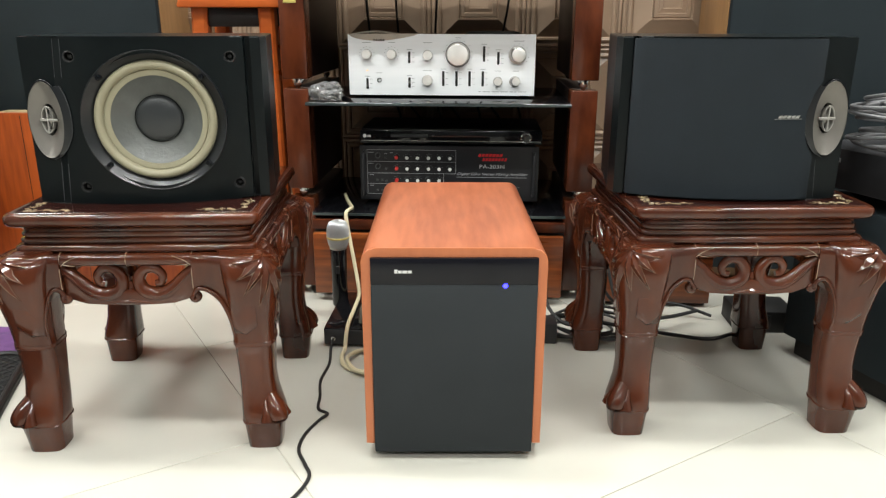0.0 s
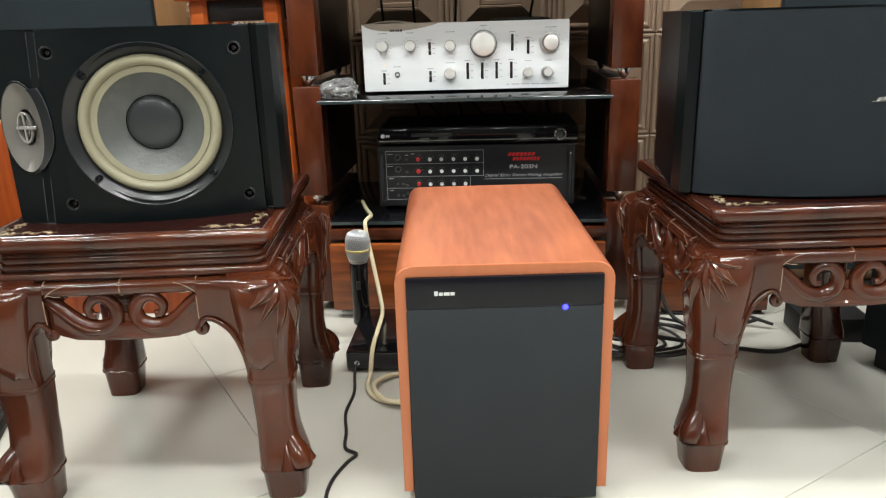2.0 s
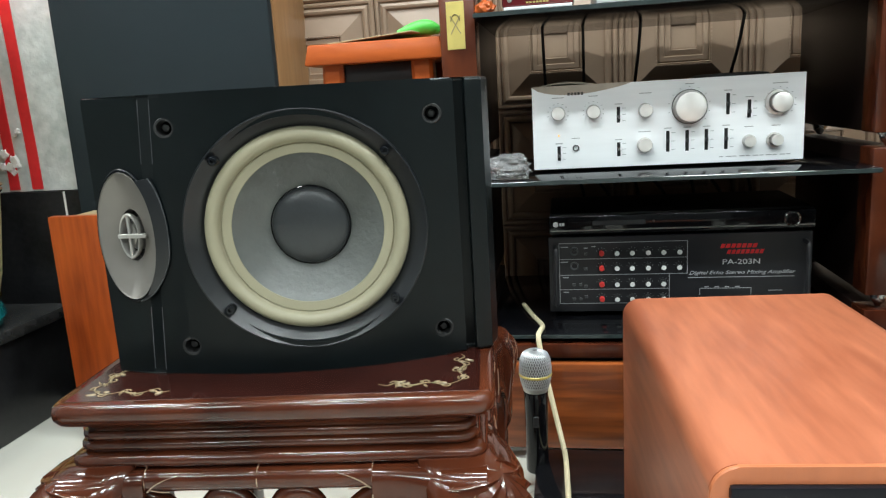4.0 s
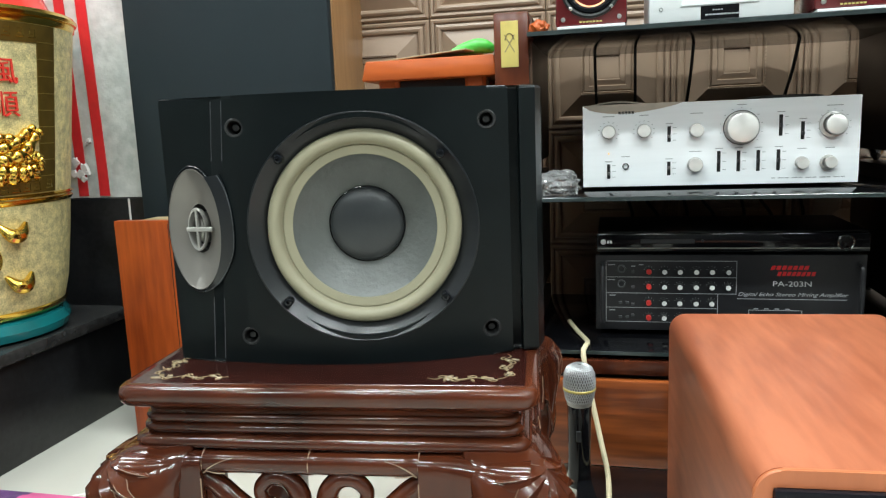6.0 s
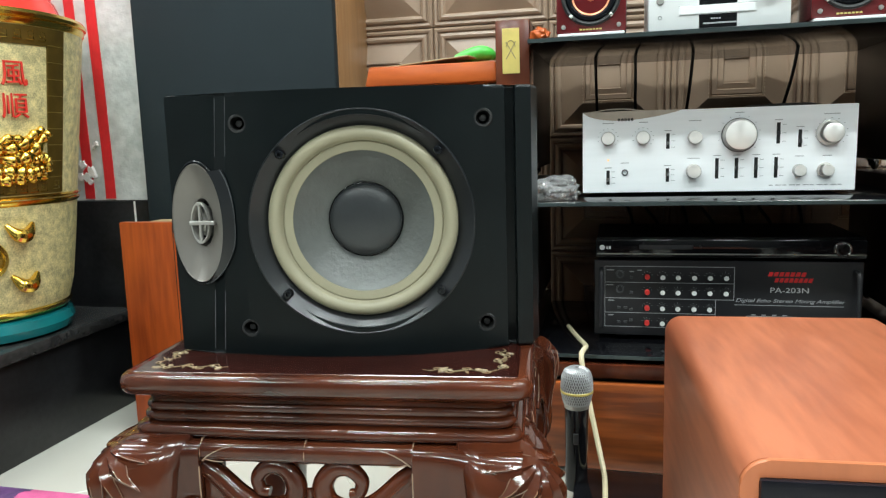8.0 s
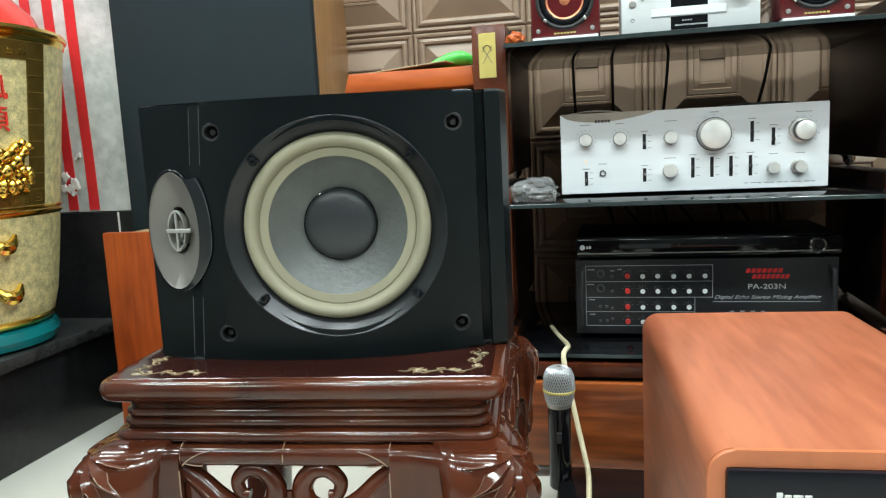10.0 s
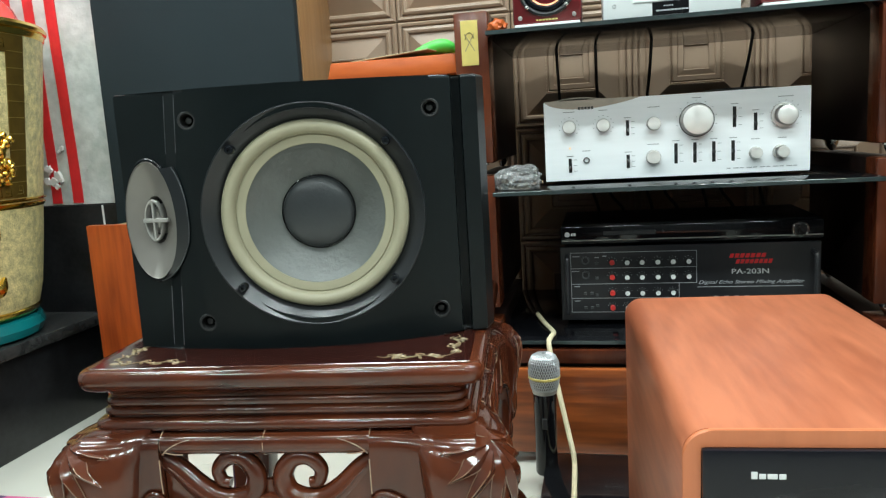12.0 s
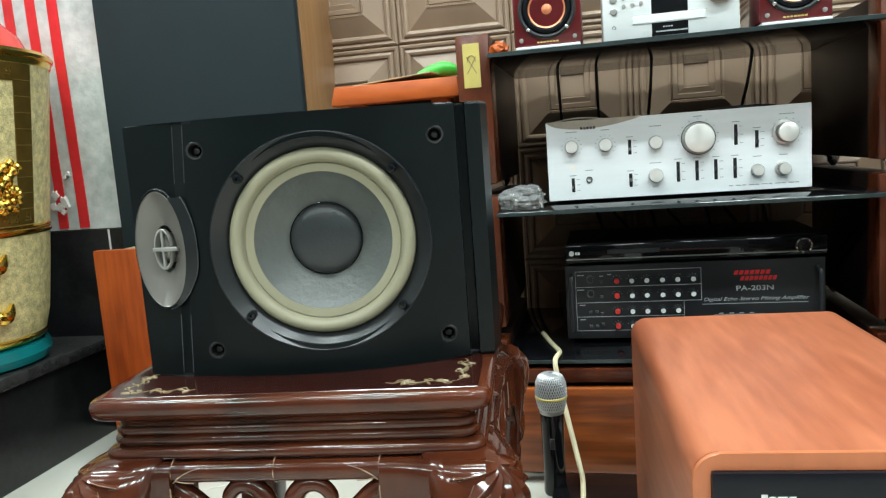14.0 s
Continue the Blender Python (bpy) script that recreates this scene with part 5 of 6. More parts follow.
part("disc_tray", box(CW * 0.225, CW * 0.760, -0.0020, 0.001, 0.024, 0.037, 0.001, 1), M_WHITEPLASTIC, cd)
tl = bmesh.new()
for a in ((CW * 0.225 - 0.001, CW * 0.76 + 0.001, 0.0232, 0.0238), (CW * 0.225 - 0.001, CW * 0.76 + 0.001, 0.0372, 0.0378)):
    box(a[0], a[1], -0.0012, 0.0003, a[2], a[3], 0, 1, tl)
part("tray_gap", tl, M_GREYPRINT, cface)
knob(cd, CW * 0.865, 0, 0.066, 0.0215, 0.014, M_CHAMPAGNE, M_SILVER, seg=40)
for k, (bx, bz, br) in enumerate(((0.018, 0.066, 0.0062), (0.018, 0.047, 0.0058))):
    part("button", lathe([(br, 0), (br, -0.002), (br * 0.8, -0.003), (0, -0.003)], 20, "Y", (bx, 0, bz)), M_SILVER, cd)
for r in range(2):
    for k in range(3):
        part("button", lathe([(0.0032, 0), (0.0032, -0.002), (0, -0.0024)], 14, "Y", (0.034 + 0.0135 * k, 0, 0.054 + 0.012 * r + 0.001 * k)), M_SILVER, cd)
part("headphone_socket", lathe([(0.0030, 0), (0.0028, -0.001), (0.0018, 0.001), (0, 0.001)], 14, "Y", (0.018, 0, 0.022)), M_CASE, cd)
tb = bmesh.new()
for k in range(4):
    box(0.094 + 0.004 * k, 0.0965 + 0.004 * k, -0.0010, -0.0004, 0.0155, 0.0175, 0, 1, tb)
for k in range(9):
    box(0.083 + 0.0055 * k, 0.0875 + 0.0055 * k, -0.0010, -0.0004, 0.0085, 0.0108, 0, 1, tb)
tagged(part("print_bars", tb, M_GREYPRINT, cd), kind="stuff")
for fx in (0.02, CW - 0.02):
    part("foot", lathe([(0.007, 0), (0.007, 0.004), (0, 0.004)], 12, at=(fx, 0.03, 0)), M_RUBBER, cd)
    part("foot", lathe([(0.007, 0), (0.007, 0.004), (0, 0.004)], 12, at=(fx, 0.17, 0)), M_RUBBER, cd)
lump = bmesh.new()
bmesh.ops.create_icosphere(lump, subdivisions=3, radius=1)
for v in lump.verts:
    d = 1 + 0.35 * noise.noise(v.co * 2.1)
    v.co = Vector((v.co.x * 0.016 * d, v.co.y * 0.014 * d, max(v.co.z * 0.012 * d, -0.008)))
o = tagged(part("orange_wrapper", lump, M_ORANGEWOOD, angle=25), "crumpled orange wrapper at the edge of the glass shelf", "wrapper")
o.location = (-0.276, 1.800, G0 + 0.0085)

# signal leads hanging behind the amplifier
for k, (x, dx) in enumerate(((-0.194, 0.004), (-0.118, 0.002), (-0.012, -0.012), (0.172, -0.025))):
    pts = [(x, 2.06, G0 - 0.0075), (x + dx * 0.25, 2.075, G0 - 0.06), (x + dx * 0.6, 2.10, 0.62), (x + dx * 0.85, 2.14, 0.56), (x + dx, 2.165, 0.50)]
    cable("signal_lead", pts, 0.0030, M_RUBBER, "black signal lead hanging behind the silver amplifier")
for k in range(7):
    x = -0.14 + 0.055 * k
    cable("signal_lead", [(x, 2.10, G1 - 0.010), (x + 0.01 * (-1) ** k, 2.13, 0.43), (x + 0.02, 2.15, 0.38), (x - 0.01, 2.14, 0.32)], 0.0032, M_RUBBER, "black lead behind the disc player")
film = bmesh.new()
nx, ny = 20, 6
grid = [[film.verts.new((-0.205 + 0.105 * i / nx, 1.892 + 0.10 * j / ny, 0.6150 + 0.0075 * math.sin(math.pi * min(1, i / nx)) * (0.5 + 0.5 * math.sin(math.pi * j / ny + 0.4)))) for j in range(ny + 1)] for i in range(nx + 1)]
for i in range(nx):
    for j in range(ny):
        film.faces.new((grid[i][j], grid[i + 1][j], grid[i + 1][j + 1], grid[i][j + 1]))
ext = bmesh.ops.extrude_face_region(film, geom=film.faces[:])
bmesh.ops.translate(film, verts=[v for v in ext["geom"] if isinstance(v, bmesh.types.BMVert)], vec=(0, 0, 0.0015))
# brown arc on the front panel stands in for shade, shaped as a thin sheet
shade_arc = [(-0.2105 + 0.165 * k / 16, 0.6163 - 0.0150 * math.sin(math.pi * (k / 16) ** 0.75) ** 0.8) for k in range(17)]
merge_into(film, turned(prism([(x, -z) for x, z in shade_arc] + [(-0.0455, -0.6172), (-0.2105, -0.6172)], 1.8837, 1.88385), Matrix.Rotation(radians(-90), 4, "X")))
tagged(part("dust_cloth", film, M_FILM), "thin brown cloth on the silver amplifier with shade painted below it", "cloth")
pad = lathe([(0, 0), (0.060, 0), (0.066, 0.003), (0.064, 0.007), (0.05, 0.0095), (0, 0.0100)], 40, squash=0.8)
o = tagged(part("rubber_pad", pad, M_RUBBER), "flat round black pad lying on the silver amplifier", "pad")
o.location = (0.130, 1.975, 0.6130)


# ---- tall loudspeakers behind ----
def tall_speaker(m, w, d, h, label):
    root = empty("tall_speaker", m)
    tagged(root, label, "speaker", "pair of tall speakers")
    part("cabinet", box(0, w, 0.026, d, 0.03, h, 0.004), M_OAK, root, "light oak veneered cabinet")
    part("grille", box(0.002, w - 0.002, 0, 0.0255, 0.06, h - 0.004, 0.006), M_BIGCLOTH, root, "dark teal black cloth grille")
    part("plinth", box(0.01, w - 0.01, 0.01, d - 0.01, 0, 0.0295, 0.003), M_CASE, root)


tall_speaker(pose(-1.152, 1.957, FLOOR_Z, 0, 0, 4.0), 0.446, 0.262, 1.75, "tall floor speaker with dark cloth front and light oak sides")
tall_speaker(pose(0.668, 1.900, FLOOR_Z, 0, 0, -3.0), 0.480, 0.310, 1.75, "tall floor speaker with dark cloth front and light oak sides")

# ---- black boxes and cable coil beside the other stool ----
sb = tagged(empty("bass_cabinet", pose(0.850, 1.265, FLOOR_Z, 0, 0, 22.8)), "big black bass speaker cabinet standing on the floor", "speaker")
part("cabinet", box(0, 0.46, 0, 0.30, 0.040, 0.334, 0.006), M_BIGCLOTH, sb)
part("plinth", box(0.018, 0.44, 0.018, 0.28, 0, 0.0395, 0.003), M_RECESS, sb)
pa = tagged(empty("power_amplifier", pose(0.846, 1.275, 0.3265, 0, 0, 22.8)), "black power amplifier stacked on the bass cabinet", "amplifier")
part("case", box(0, 0.44, 0, 0.30, 0.026, 0.100, 0.003), M_CASE, pa)
for fx in (0.03, 0.41):
    for fy in (0.03, 0.27):
        part("foot", lathe([(0.016, 0), (0.018, 0.002), (0.018, 0.0265), (0, 0.0265)], 18, at=(fx, fy, 0)), M_RUBBER, pa)
part("label", box(-0.0006, 0.001, 0.215, 0.223, 0.075, 0.083, 0, 1), M_GREYPRINT, pa)
coil_at = Matrix.Translation((0.862, 1.44, 0.428))
rc = random.Random(9)
for k in range(10):
    th, tilt = rc.random() * 3, 0.25 + 0.35 * rc.random()
    pts = []
    for i in range(15):
        a = th + i * 0.44
        rx, ry = 0.085 + 0.012 * (k % 3), 0.055 + 0.01 * (k % 2)
        pts.append(coil_at @ Vector((rx * math.cos(a), ry * math.sin(a), 0.005 + 0.009 * k + 0.024 * tilt * (1 + math.sin(a + k)))))
    cable("monitor_cable", pts, 0.0037, M_GREYCABLE, "thick grey monitor cable coiled on the power amplifier", 6)
plug = tagged(empty("monitor_plug", pose(0.815, 1.345, 0.4275, 0, 0, 25)), "beige cable plug lying beside the coil", "plug")
part("shell", box(-0.016, 0.016, 0.006, 0.034, 0, 0.015, 0.003), M_RUBBER, plug)
part("connector", box(-0.014, 0.014, 0, 0.007, 0.003, 0.013, 0.002), M_CREAM, plug, "beige metal connector")

# ---- low plinth, wooden chest, tall stool ----
pl = tagged(empty("wooden_plinth", pose(0.405, 1.775, FLOOR_Z)), "low orange brown wooden plinth on the floor behind the carved stool", "plinth")
part("front", box(0, 0.250, 0, 0.016, 0.010, 0.125, 0.002), M_DRAWER, pl)
part("top", box(-0.003, 0.253, -0.004, 0.115, 0.1255, 0.140, 0.002), M_DRAWER, pl)
part("carcass", box(0.004, 0.246, 0.0165, 0.112, 0.0, 0.125, 0.002), M_RACKDARK, pl)

ob = tagged(empty("wooden_cabinet", pose(-1.102, 1.797, FLOOR_Z)), "orange brown wooden cabinet standing behind the carved stool", "cabinet")
part("front", box(0, 0.470, 0, 0.018, 0, 0.444, 0.002), M_PLANK, ob)
part("carcass", box(0.003, 0.467, 0.0185, 0.135, 0, 0.436, 0.002), M_CARD, ob)
for k in range(1, 4):
    part("board_joint", box(0.1175 * k - 0.0006, 0.1175 * k + 0.0006, -0.0006, 0.001, 0.002, 0.438, 0, 1), M_GROOVE, ob)

st = tagged(empty("tall_stool", pose(-0.470, 1.935, FLOOR_Z)), "tall orange lacquered wooden stool with thick seat", "stool")
seat = box(-0.120, 0.120, -0.112, 0.112, 0.682, 0.717, 0.004, 2)
for v in seat.verts:
    if v.co.z > 0.703:
        v.co.x *= 0.955
        v.co.y *= 0.955
part("seat", seat, M_ORANGEWOOD, st, "thick orange wooden seat")
for sx, sy in ((-1, -1), (1, -1), (1, 1), (-1, 1)):
    part("leg", sweep([Vector((sx * 0.098, sy * 0.092, 0.001)), Vector((sx * 0.086, sy * 0.080, 0.33)), Vector((sx * 0.078, sy * 0.072, 0.684))], 0.019, 16, 1.0, (0, 1, 0), square=0.6), M_ORANGEWOOD, st)
for a in (0, 90, 180, 270):
    r = sweep([Vector((-0.084, -0.080, 0.30)), Vector((0.084, -0.080, 0.30))], 0.011, 12, 1.0, (0, 0, 1), square=0.5)
    part("stretcher", turned(r, Matrix.Rotation(radians(a), 4, "Z")), M_ORANGEWOOD, st)
    r = box(-0.062, 0.062, -0.080, -0.062, 0.640, 0.682, 0.003)
    part("apron", turned(r, Matrix.Rotation(radians(a), 4, "Z")), M_RACKDARK, st)
card = prism([(-0.078, -0.05), (0.075, -0.075), (0.088, 0.045), (-0.06, 0.065)], 0, 0.0025, 0.0006, 1)
for v in card.verts:
    v.co.z += 0.010 * (v.co.x + 0.078) / 0.16
o = tagged(part("card", card, M_CARD), "flat brown card lying on the tall stool", "card")
o.location = (-0.478, 1.905, 0.7093)
gp = sweep(smooth_path([(0.0, 0, 0.012), (0.02, 0.01, 0.017), (0.045, 0.015, 0.021), (0.062, 0.02, 0.017), (0.070, 0.02, 0.011)], 6), lambda t: 0.005 + 0.008 * math.sin(math.pi * t), 12, 1.0)
o = tagged(part("green_bottle", gp, M_GREEN), "bright green plastic bottle lying on the tall stool", "bottle")
o.location = (-0.436, 1.875, 0.709)

# ---- vase on the altar ledge ----
VC = Vector((-1.408, 1.752, 0.2165))
vase = tagged(empty("ceramic_vase", Matrix.Translation(VC)), "large gold glitter ceramic vase with red characters on the ledge", "vase")
part("base_ring", lathe([(0, 0), (0.150, 0), (0.164, 0.006), (0.170, 0.022), (0.165, 0.038), (0.150, 0.046), (0, 0.046)], 64), M_TEAL, vase, "glazed teal base ring")


def vr(z):
    keys = ((0.040, 0.157), (0.060, 0.163), (0.10, 0.174), (0.20, 0.188), (0.27, 0.196), (0.40, 0.212), (0.62, 0.238))
    for (z0, r0), (z1, r1) in zip(keys, keys[1:]):
        if z <= z1:
            return r0 + (r1 - r0) * (z - z0) / (z1 - z0)
    return keys[-1][1]


zs = [0.047 + (0.590 - 0.047) * k / 30 for k in range(31)]
part("body", lathe([(vr(z), z) for z in zs], 72), M_GLITTER, vase, "gold glitter body")
for z0, z1, p in ((0.047, 0.062, 0.004), (0.262, 0.272, 0.004), (0.274, 0.281, 0.006), (0.586, 0.600, 0.003)):
    part("gold_band", lathe([(vr(z0) + 0.0005, z0), (vr(z0) + p, z0 + 0.003), (vr(z1) + p, z1 - 0.003), (vr(z1) + 0.0005, z1)], 72), M_GOLD, vase, "shiny gold band")
part("rim", lathe([(0.235, 0.598), (0.242, 0.600), (0.244, 0.606), (0.239, 0.613), (0.227, 0.613), (0.221, 0.600), (0.215, 0.52), (0, 0.51)], 72), M_GOLD, vase, "gold rim")
TO_CAM = math.atan2(-1.25, 1.27) + radians(18)


def on_vase(a, z, out=0.001):
    """A pose on the vase's skin: x sideways, y up, z outwards; a in degrees from the side that faces the room."""
    ang = TO_CAM + radians(a)
    d = Vector((math.cos(ang), math.sin(ang), 0))
    s = Vector((-d.y, d.x, 0))
    m4 = Matrix((s, Vector((0, 0, 1)), d)).transposed().to_4x4()
    return Matrix.Translation(d * (vr(z) + out) + Vector((0, 0, z))) @ m4


def skin(a0, a1, z0, z1, out, n=14):
    b = bmesh.new()
    cols = []
    for i in range(n + 1):
        a = TO_CAM + radians(a0 + (a1 - a0) * i / n)
        col = []
        for k in range(9):
            z = z0 + (z1 - z0) * k / 8
            col.append([b.verts.new(((vr(z) + o_) * math.cos(a), (vr(z) + o_) * math.sin(a), z)) for o_ in (-0.001, out)])
        cols.append(col)
    for i in range(n):
        for k in range(8):
            for o_ in (0, 1):
                b.faces.new((cols[i][k][o_], cols[i + 1][k][o_], cols[i + 1][k + 1][o_], cols[i][k + 1][o_]))
    for i in range(n):
        for k in (0, 8):
            b.faces.new((cols[i][k][0], cols[i + 1][k][0], cols[i + 1][k][1], cols[i][k][1]))
    for i in (0, n):
        for k in range(8):
            b.faces.new((cols[i][k][0], cols[i][k + 1][0], cols[i][k + 1][1], cols[i][k][1]))
    return b


for a0, a1, z0, z1 in ((24, 35, 0.283, 0.585), (-35, -24, 0.283, 0.585), (-24, 24, 0.552, 0.585), (-24, 24, 0.283, 0.306)):
    fr = part("panel_border", skin(a0, a1, z0, z1, 0.0020), M_BRONZE, vase, "dark bronze key pattern border")
    n = 10 if abs(a1 - a0) < 20 else 8
    keyp = bmesh.new()
    for k in range(n):
        if abs(a1 - a0) < 20 and k:
            zz = z0 + (z1 - z0) * k / n
            sweep([on_vase(a0 + (a1 - a0) * j / 4, zz, 0.0021).translation for j in range(5)], 0.0007, 5, bm=keyp)
            continue
        if abs(a1 - a0) < 20:
            mm = on_vase((a0 + a1) / 2, z0 + (z1 - z0) * (k + 0.5) / n, 0.0022)
        else:
            mm = on_vase(a0 + (a1 - a0) * (k + 0.5) / n, (z0 + z1) / 2, 0.0022)
        g = 0.0075
        q = [Vector((-g, -g, 0)), Vector((g, -g, 0)), Vector((g, g, 0)), Vector((-g * 0.4, g, 0)), Vector((-g * 0.4, -g * 0.2, 0)), Vector((g * 0.4, -g * 0.2, 0))]
        sweep([mm @ v for v in q], 0.0009, 5, bm=keyp)
    tagged(part("key_pattern", keyp, M_BRONZELINE if abs(a1 - a0) < 20 else M_GOLD, fr), kind="stuff")
for body, z in (("風", 0.494), ("順", 0.437)):
    lettering("character", body, 0.049, M_REDGLAZE, vase, on_vase(7, z + 0.004, 0.0015), depth=0.0025)
# gold dragon relief and ingots
rg = random.Random(3)
drg = bmesh.new()
for pts, r in (([(-14, 0.33), (-4, 0.35), (6, 0.345), (14, 0.36), (20, 0.385), (24, 0.395)], 0.012), ([(-10, 0.322), (2, 0.325), (12, 0.322), (20, 0.330)], 0.014), ([(12, 0.335), (18, 0.35), (22, 0.345), (24, 0.325)], 0.010), ([(-6, 0.36), (2, 0.385), (12, 0.380), (18, 0.372)], 0.008),
               ([(-18, 0.355), (-8, 0.375), (0, 0.366), (8, 0.372), (15, 0.392), (20, 0.404)], 0.010), ([(-18, 0.312), (-6, 0.310), (8, 0.312), (22, 0.313)], 0.011), ([(0, 0.33), (4, 0.352), (10, 0.355), (14, 0.340), (10, 0.328)], 0.009)):
    sweep(smooth_path([on_vase(a, z, 0.004).translation for a, z in pts], 16), lambda t, r=r: r * (0.55 + 0.45 * math.sin(math.pi * t)) * (1 + 0.16 * math.sin(40 * t)), 14, bm=drg)
part("dragon_relief", drg, M_GOLD, vase, "gold relief")
for a, z in ((6, 0.218), (8, 0.122), (-36, 0.215), (-38, 0.118)):
    mm = on_vase(a, z, 0.003)
    ing = sweep([mm @ Vector(v) for v in smooth_path([(-0.024, 0.012, 0), (-0.012, -0.004, 0.008), (0, -0.010, 0.010), (0.012, -0.004, 0.008), (0.024, 0.012, 0)], 6)], lambda t: 0.004 + 0.010 * math.sin(math.pi * t), 10, bm=None)
    part("ingot_relief", ing, M_GOLD, vase, "gold ingot relief")
med = turned(lathe([(0.0, 0.004), (0.028, 0.004), (0.030, 0.009), (0.036, 0.009), (0.038, 0.0), (0.0, 0.0)], 40), on_vase(-12, 0.168, -0.003))
sweep([on_vase(-12, 0.168, 0.003) @ Vector((0.016 * math.cos(k * 0.7) * (1 - k / 14), 0.018 * math.sin(k * 0.7), 0)) for k in range(13)], 0.0025, 6, bm=med)
part("medallion", med, M_GOLD, vase, "round gold medallion")
part("lid", lathe([(0.215, 0.5985), (0.205, 0.612), (0.190, 0.650), (0.150, 0.690), (0.070, 0.715), (0, 0.722)], 56), M_REDGLAZE, vase, "red glazed domed lid")
orn = lathe([(0.03, 0.72), (0.075, 0.735), (0.105, 0.765), (0.112, 0.81), (0.095, 0.86), (0.06, 0.89), (0, 0.90)], 48)
for v in orn.verts:
    v.co += Vector((1, 1, 0.5)) * 0.010 * noise.noise(v.co * 28)
part("ornament", orn, M_BLUEGLAZE, vase, "dark blue glazed ornament")
for k in range(16):
    a, z = -70 + 150 * (k % 8) / 8 + 9 * (k // 8), 0.775 + 0.035 * (k // 8)
    ang = TO_CAM + radians(a)
    part("gold_dot", lathe([(0.006, 0), (0.005, 0.004), (0, 0.005)], 10), M_GOLD, vase).matrix_local = Matrix.Translation((0.110 * math.cos(ang), 0.110 * math.sin(ang), z)) @ Vector((math.cos(ang), math.sin(ang), 0)).to_track_quat("Z", "Y").to_matrix().to_4x4()
tail = sweep(smooth_path([(0.112, 0.02, 0.775), (0.135, 0.03, 0.768), (0.148, 0.03, 0.785), (0.146, 0.03, 0.81), (0.128, 0.03, 0.82)], 6), 0.011, 10)
part("tail", turned(tail, Matrix.Rotation(TO_CAM + radians(38), 4, "Z")), M_PINKGLAZE, vase, "pink curled tail")

# ---- mat and cloth ----
mat_ob = tagged(empty("floor_mat", pose(-0.938, 1.066, FLOOR_Z, 0, 0, 20)), "black rubber floor mat with raised diamond ribs", "mat")


def round_rect(w, d, r, n=6):
    out = []
    for cx, cy, a0 in ((1, 1, 0), (-1, 1, 90), (-1, -1, 180), (1, -1, 270)):
        for k in range(n + 1):
            a = radians(a0 + 90 * k / n)
            out.append((cx * (w - r) + r * math.cos(a), cy * (d - r) + r * math.sin(a)))
    return out


part("base", prism(round_rect(0.255, 0.300, 0.05), 0, 0.008, 0.002), M_RUBBER, mat_ob)
ribs = bmesh.new()
rim = [Vector((x, y, 0.010)) for x, y in round_rect(0.247, 0.292, 0.045)]
sweep(rim + [rim[0]], 0.006, 8, bm=ribs)
for s in (-1, 1):
    for k in range(-24, 25):
        c = k * 0.022
        seg = []
        for i in range(41):
            x = -0.24 + 0.48 * i / 40
            y = s * x * 1.0 + c
            if abs(y) < 0.285:
                seg.append(Vector((x, y, 0.0085)))
        if len(seg) > 2:
            sweep([seg[0], seg[-1]], 0.0020, 6, bm=ribs)
tagged(part("ribs", ribs, M_RUBBER, mat_ob), kind="stuff")
nx, ny = 40, 16


def cloth_piece(cols):
    b = bmesh.new()
    at = {}
    for i in sorted({c + d for c in cols for d in (0, 1)}):
        for j in range(ny + 1):
            lift = 0.022 * abs(noise.noise((i * 0.16, j * 0.22, 3))) * math.sin(math.pi * j / ny) ** 0.5 * math.sin(math.pi * i / nx) ** 0.5
            at[i, j] = b.verts.new((-1.235 + 0.395 * i / nx, 1.385 + 0.17 * j / ny, 0.004 + lift))
    for i in cols:
        for j in range(ny):
            b.faces.new((at[i, j], at[i + 1, j], at[i + 1, j + 1], at[i, j + 1]))
    up = bmesh.ops.extrude_face_region(b, geom=b.faces[:])
    bmesh.ops.translate(b, verts=[v for v in up["geom"] if isinstance(v, bmesh.types.BMVert)], vec=(0, 0, 0.003))
    return b


cloth = tagged(empty("cloth", pose(0, 0, FLOOR_Z - 0.003)), "purple and pink patterned cloth lying on the floor", "cloth")
for span in (range(0, 10), range(22, nx)):
    part("purple_ground", cloth_piece(list(span)), M_PURPLE, cloth, "dark purple cloth")
part("pink_figure", cloth_piece(list(range(10, 22))), M_PINK, cloth, "bright pink figure of the cloth")


# ---- ceiling lights ----
def ceiling_light(x, y):
    root = empty("ceiling_light", pose(x, y, CEILING_Z))
    tagged(root, "flat white rectangular ceiling light", "ceiling light", "ceiling lights")
    part("frame", box(-0.32, 0.32, -0.08, 0.08, -0.030, 0, 0.004), M_WHITEPLASTIC, root)
    part("diffuser", box(-0.30, 0.30, -0.06, 0.06, -0.034, -0.0302, 0.001, 1), M_PANEL_LIGHT, root)
    la = bpy.data.lights.new("ceiling_lamp", "AREA")
    la.shape, la.size, la.size_y, la.energy = "RECTANGLE", 0.6, 0.12, LAMP_WATTS
    la.color = (0.965, 1.0, 1.0)
    lo = new("ceiling_lamp", la)
    lo.location = (x, y, CEILING_Z - 0.045)


for lx in (-1.8, -0.65, 0.6, 1.75):
    for ly in (-1.7, 0.35, 1.5):
        ceiling_light(lx, ly)

# ---- leather wall panels ----
PX, PZ, PX0, PZ0 = 0.262, 0.258, -0.302, 0.575


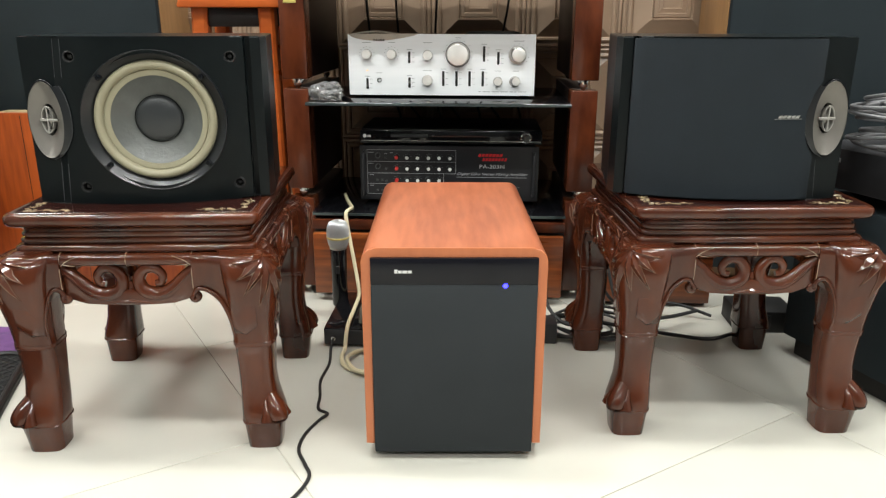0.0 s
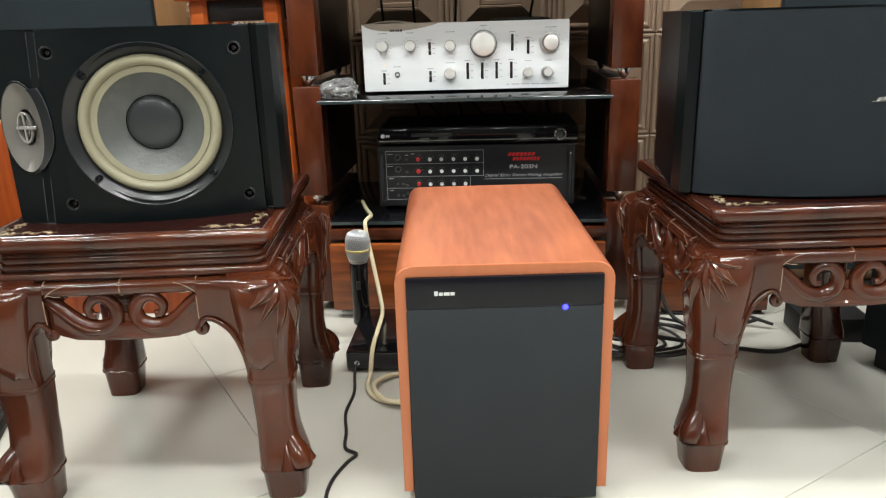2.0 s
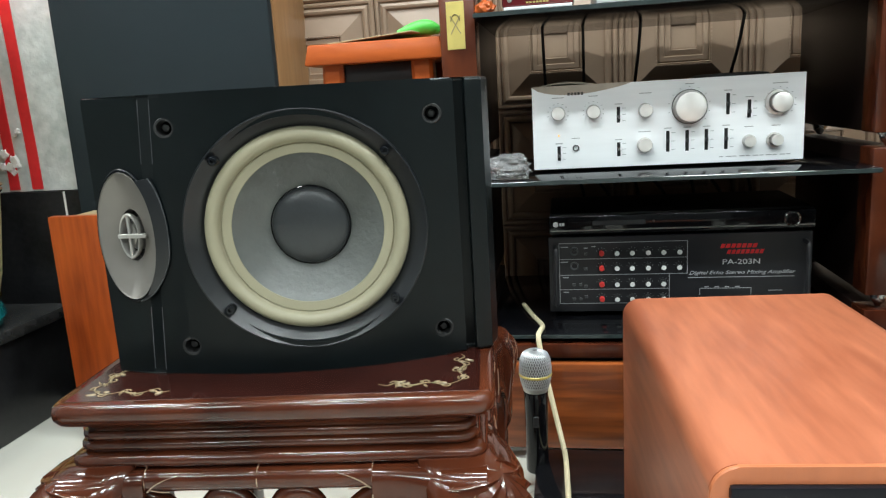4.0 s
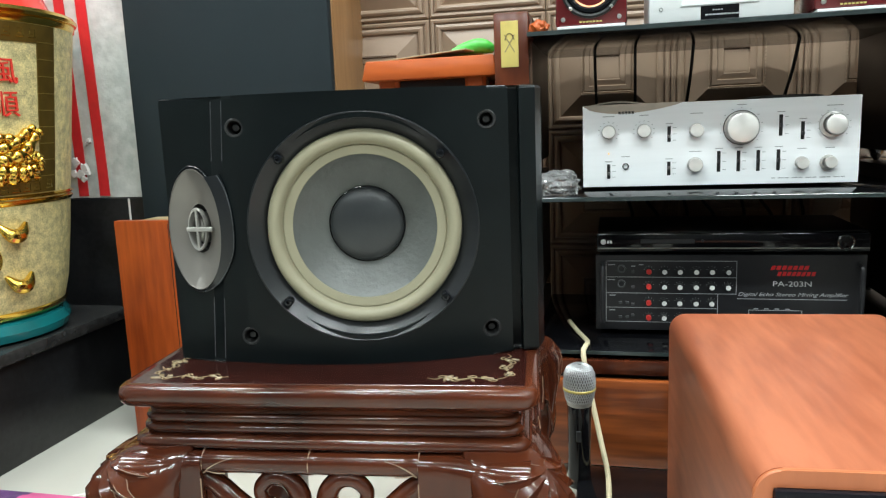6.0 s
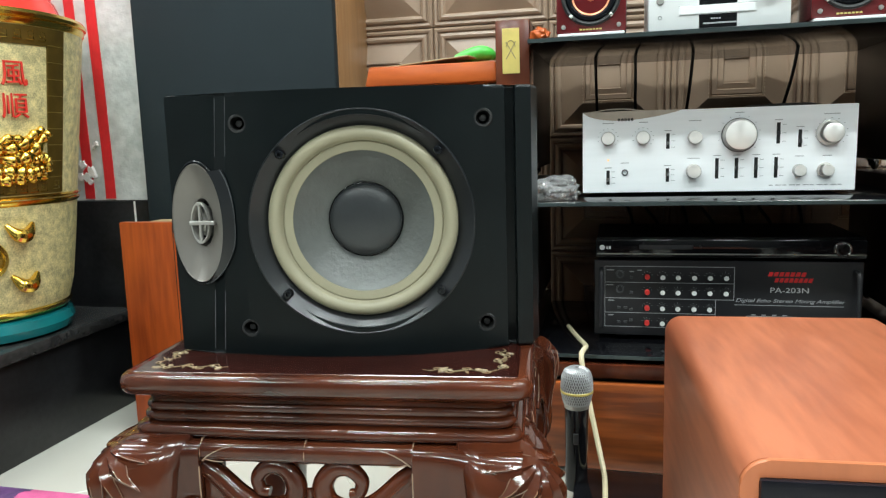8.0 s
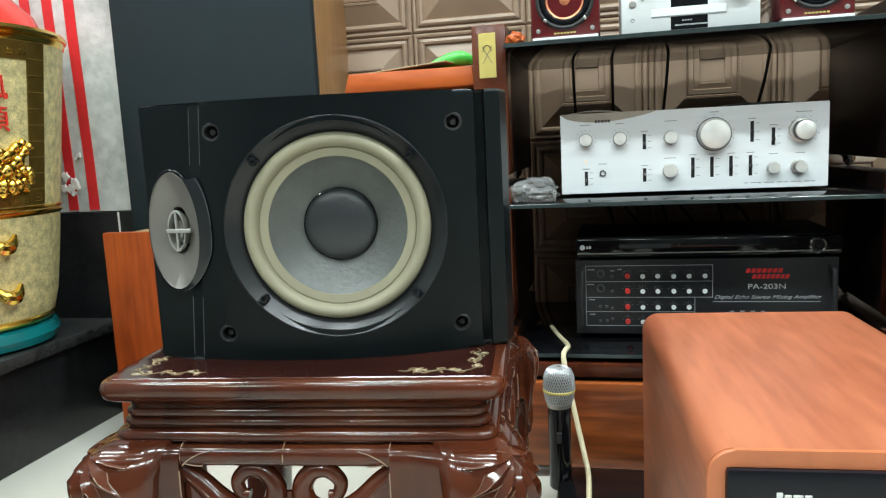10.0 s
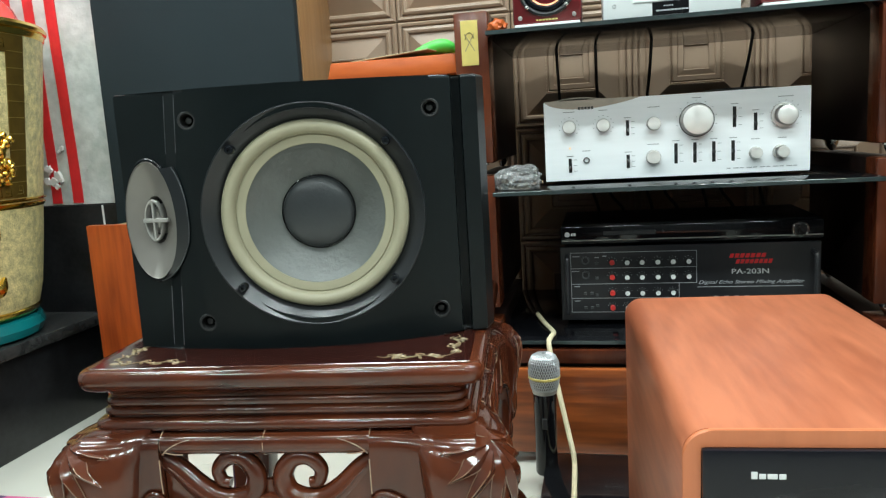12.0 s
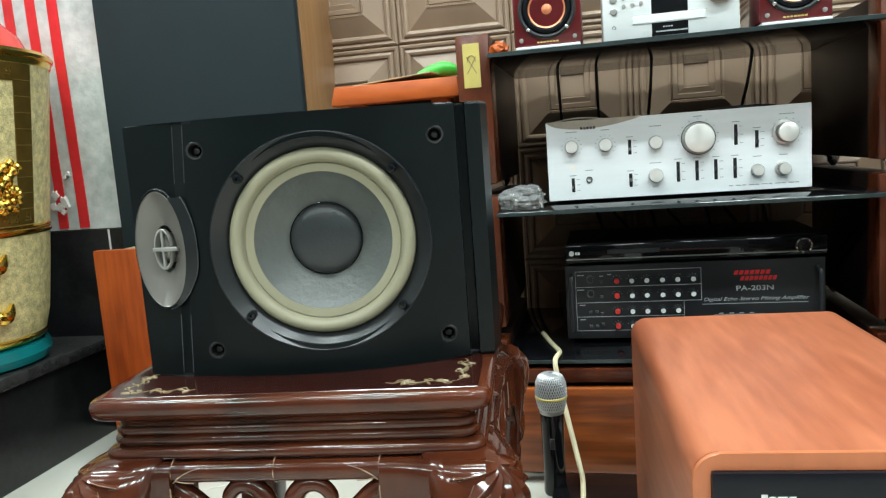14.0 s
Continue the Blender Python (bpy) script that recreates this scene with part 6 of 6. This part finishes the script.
def leather_panel():
    b = bmesh.new()
    prof = [(0.500, 0.000), (0.496, 0.010), (0.480, 0.014), (0.462, 0.013), (0.455, 0.008), (0.447, 0.008), (0.440, 0.014), (0.420, 0.0165), (0.400, 0.015), (0.388, 0.009), (0.380, 0.010),
            (0.200, 0.024), (0.192, 0.019), (0.184, 0.022), (0.150, 0.023), (0.143, 0.018), (0.100, 0.020), (0.093, 0.016), (0.0, 0.018)]
    rings = []
    for f, h in prof:
        x, z = f * PX, f * PZ
        if f == 0:
            rings.append([b.verts.new((0, -h, 0))])
        else:
            rings.append([b.verts.new(v) for v in ((-x, -h, -z), (x, -h, -z), (x, -h, z), (-x, -h, z))])
    for p, q in zip(rings, rings[1:]):
        for i in range(4):
            j = (i + 1) % 4
            if len(q) == 1:
                b.faces.new((p[i], p[j], q[0]))
            else:
                b.faces.new((p[i], p[j], q[j], q[i]))
    return b


def stitches():
    """Short raised stitches round the middle square of a panel."""
    b = bmesh.new()
    for side in range(4):
        row = bmesh.new()
        for k in range(15):
            u = (-0.215 + 0.43 * (k + 0.5) / 15) * PX
            box(u - 0.0022, u + 0.0022, -0.0262, -0.0225, 0.213 * PZ - 0.0008, 0.213 * PZ + 0.0008, 0, 1, row)
        merge_into(b, turned(row, Matrix.Rotation(radians(90 * side), 4, "Y")))
    return b


first = None
for i in range(-3, 6):
    for k in range(-3, 6):
        m4 = Matrix.Translation((PX0 + PX * (i + 0.5), WALL_Y - 0.0005, PZ0 + PZ * (k + 0.5)))
        if first is None:
            first = part("leather_panel", leather_panel(), M_LEATHER, wall_north, angle=14)
            first.matrix_local = m4
            seam = tagged(part("stitching", stitches(), M_STITCH, first), kind="stuff")
        else:
            tagged(again(seam, again(first, wall_north, m4), Matrix()), kind="stuff")

# ---- floor tiles ----
TILE, TURN_T = 0.81, radians(34.9)
ax, ay = Vector((math.cos(TURN_T), math.sin(TURN_T))), Vector((-math.sin(TURN_T), math.cos(TURN_T)))


def tile_slab():
    return box(-TILE / 2 + 0.0009, TILE / 2 - 0.0009, -TILE / 2 + 0.0009, TILE / 2 - 0.0009, -0.0038, 0.0, 0.0008, 1)


def cut_tile(m4):
    """A tile cut to the walls, or None where nothing of it is left."""
    b = turned(tile_slab(), m4)
    for co, no in (((-2.598, 0, 0), (-1, 0, 0)), ((2.398, 0, 0), (1, 0, 0)), ((0, -2.998, 0), (0, -1, 0)), ((0, WALL_Y - 0.002, 0), (0, 1, 0))):
        bmesh.ops.bisect_plane(b, geom=b.verts[:] + b.edges[:] + b.faces[:], plane_co=co, plane_no=no, clear_outer=True)
    return turned(b, m4.inverted()) if b.faces else None


first = None
for i in range(-6, 7):
    for k in range(-6, 7):
        # each row of tiles is laid half a tile further along
        c = ax * (0.471 + TILE * (i + 0.5)) + ay * (0.674 + TILE * (k + 0.5 + 0.5 * (i % 2)))
        m4 = Matrix.Translation((c.x, c.y, FLOOR_Z)) @ Matrix.Rotation(TURN_T, 4, "Z")
        if -2.02 < c.x < 1.82 and -2.42 < c.y < 1.67:
            if first is None:
                first = part("tile", tile_slab(), M_TILE, floor)
                first.matrix_local = m4
            else:
                again(first, floor, m4)
        elif -3.2 < c.x < 3.0 and -3.6 < c.y < 2.9:
            piece = cut_tile(m4)
            if piece:
                part("tile", piece, M_TILE, floor).matrix_local = m4
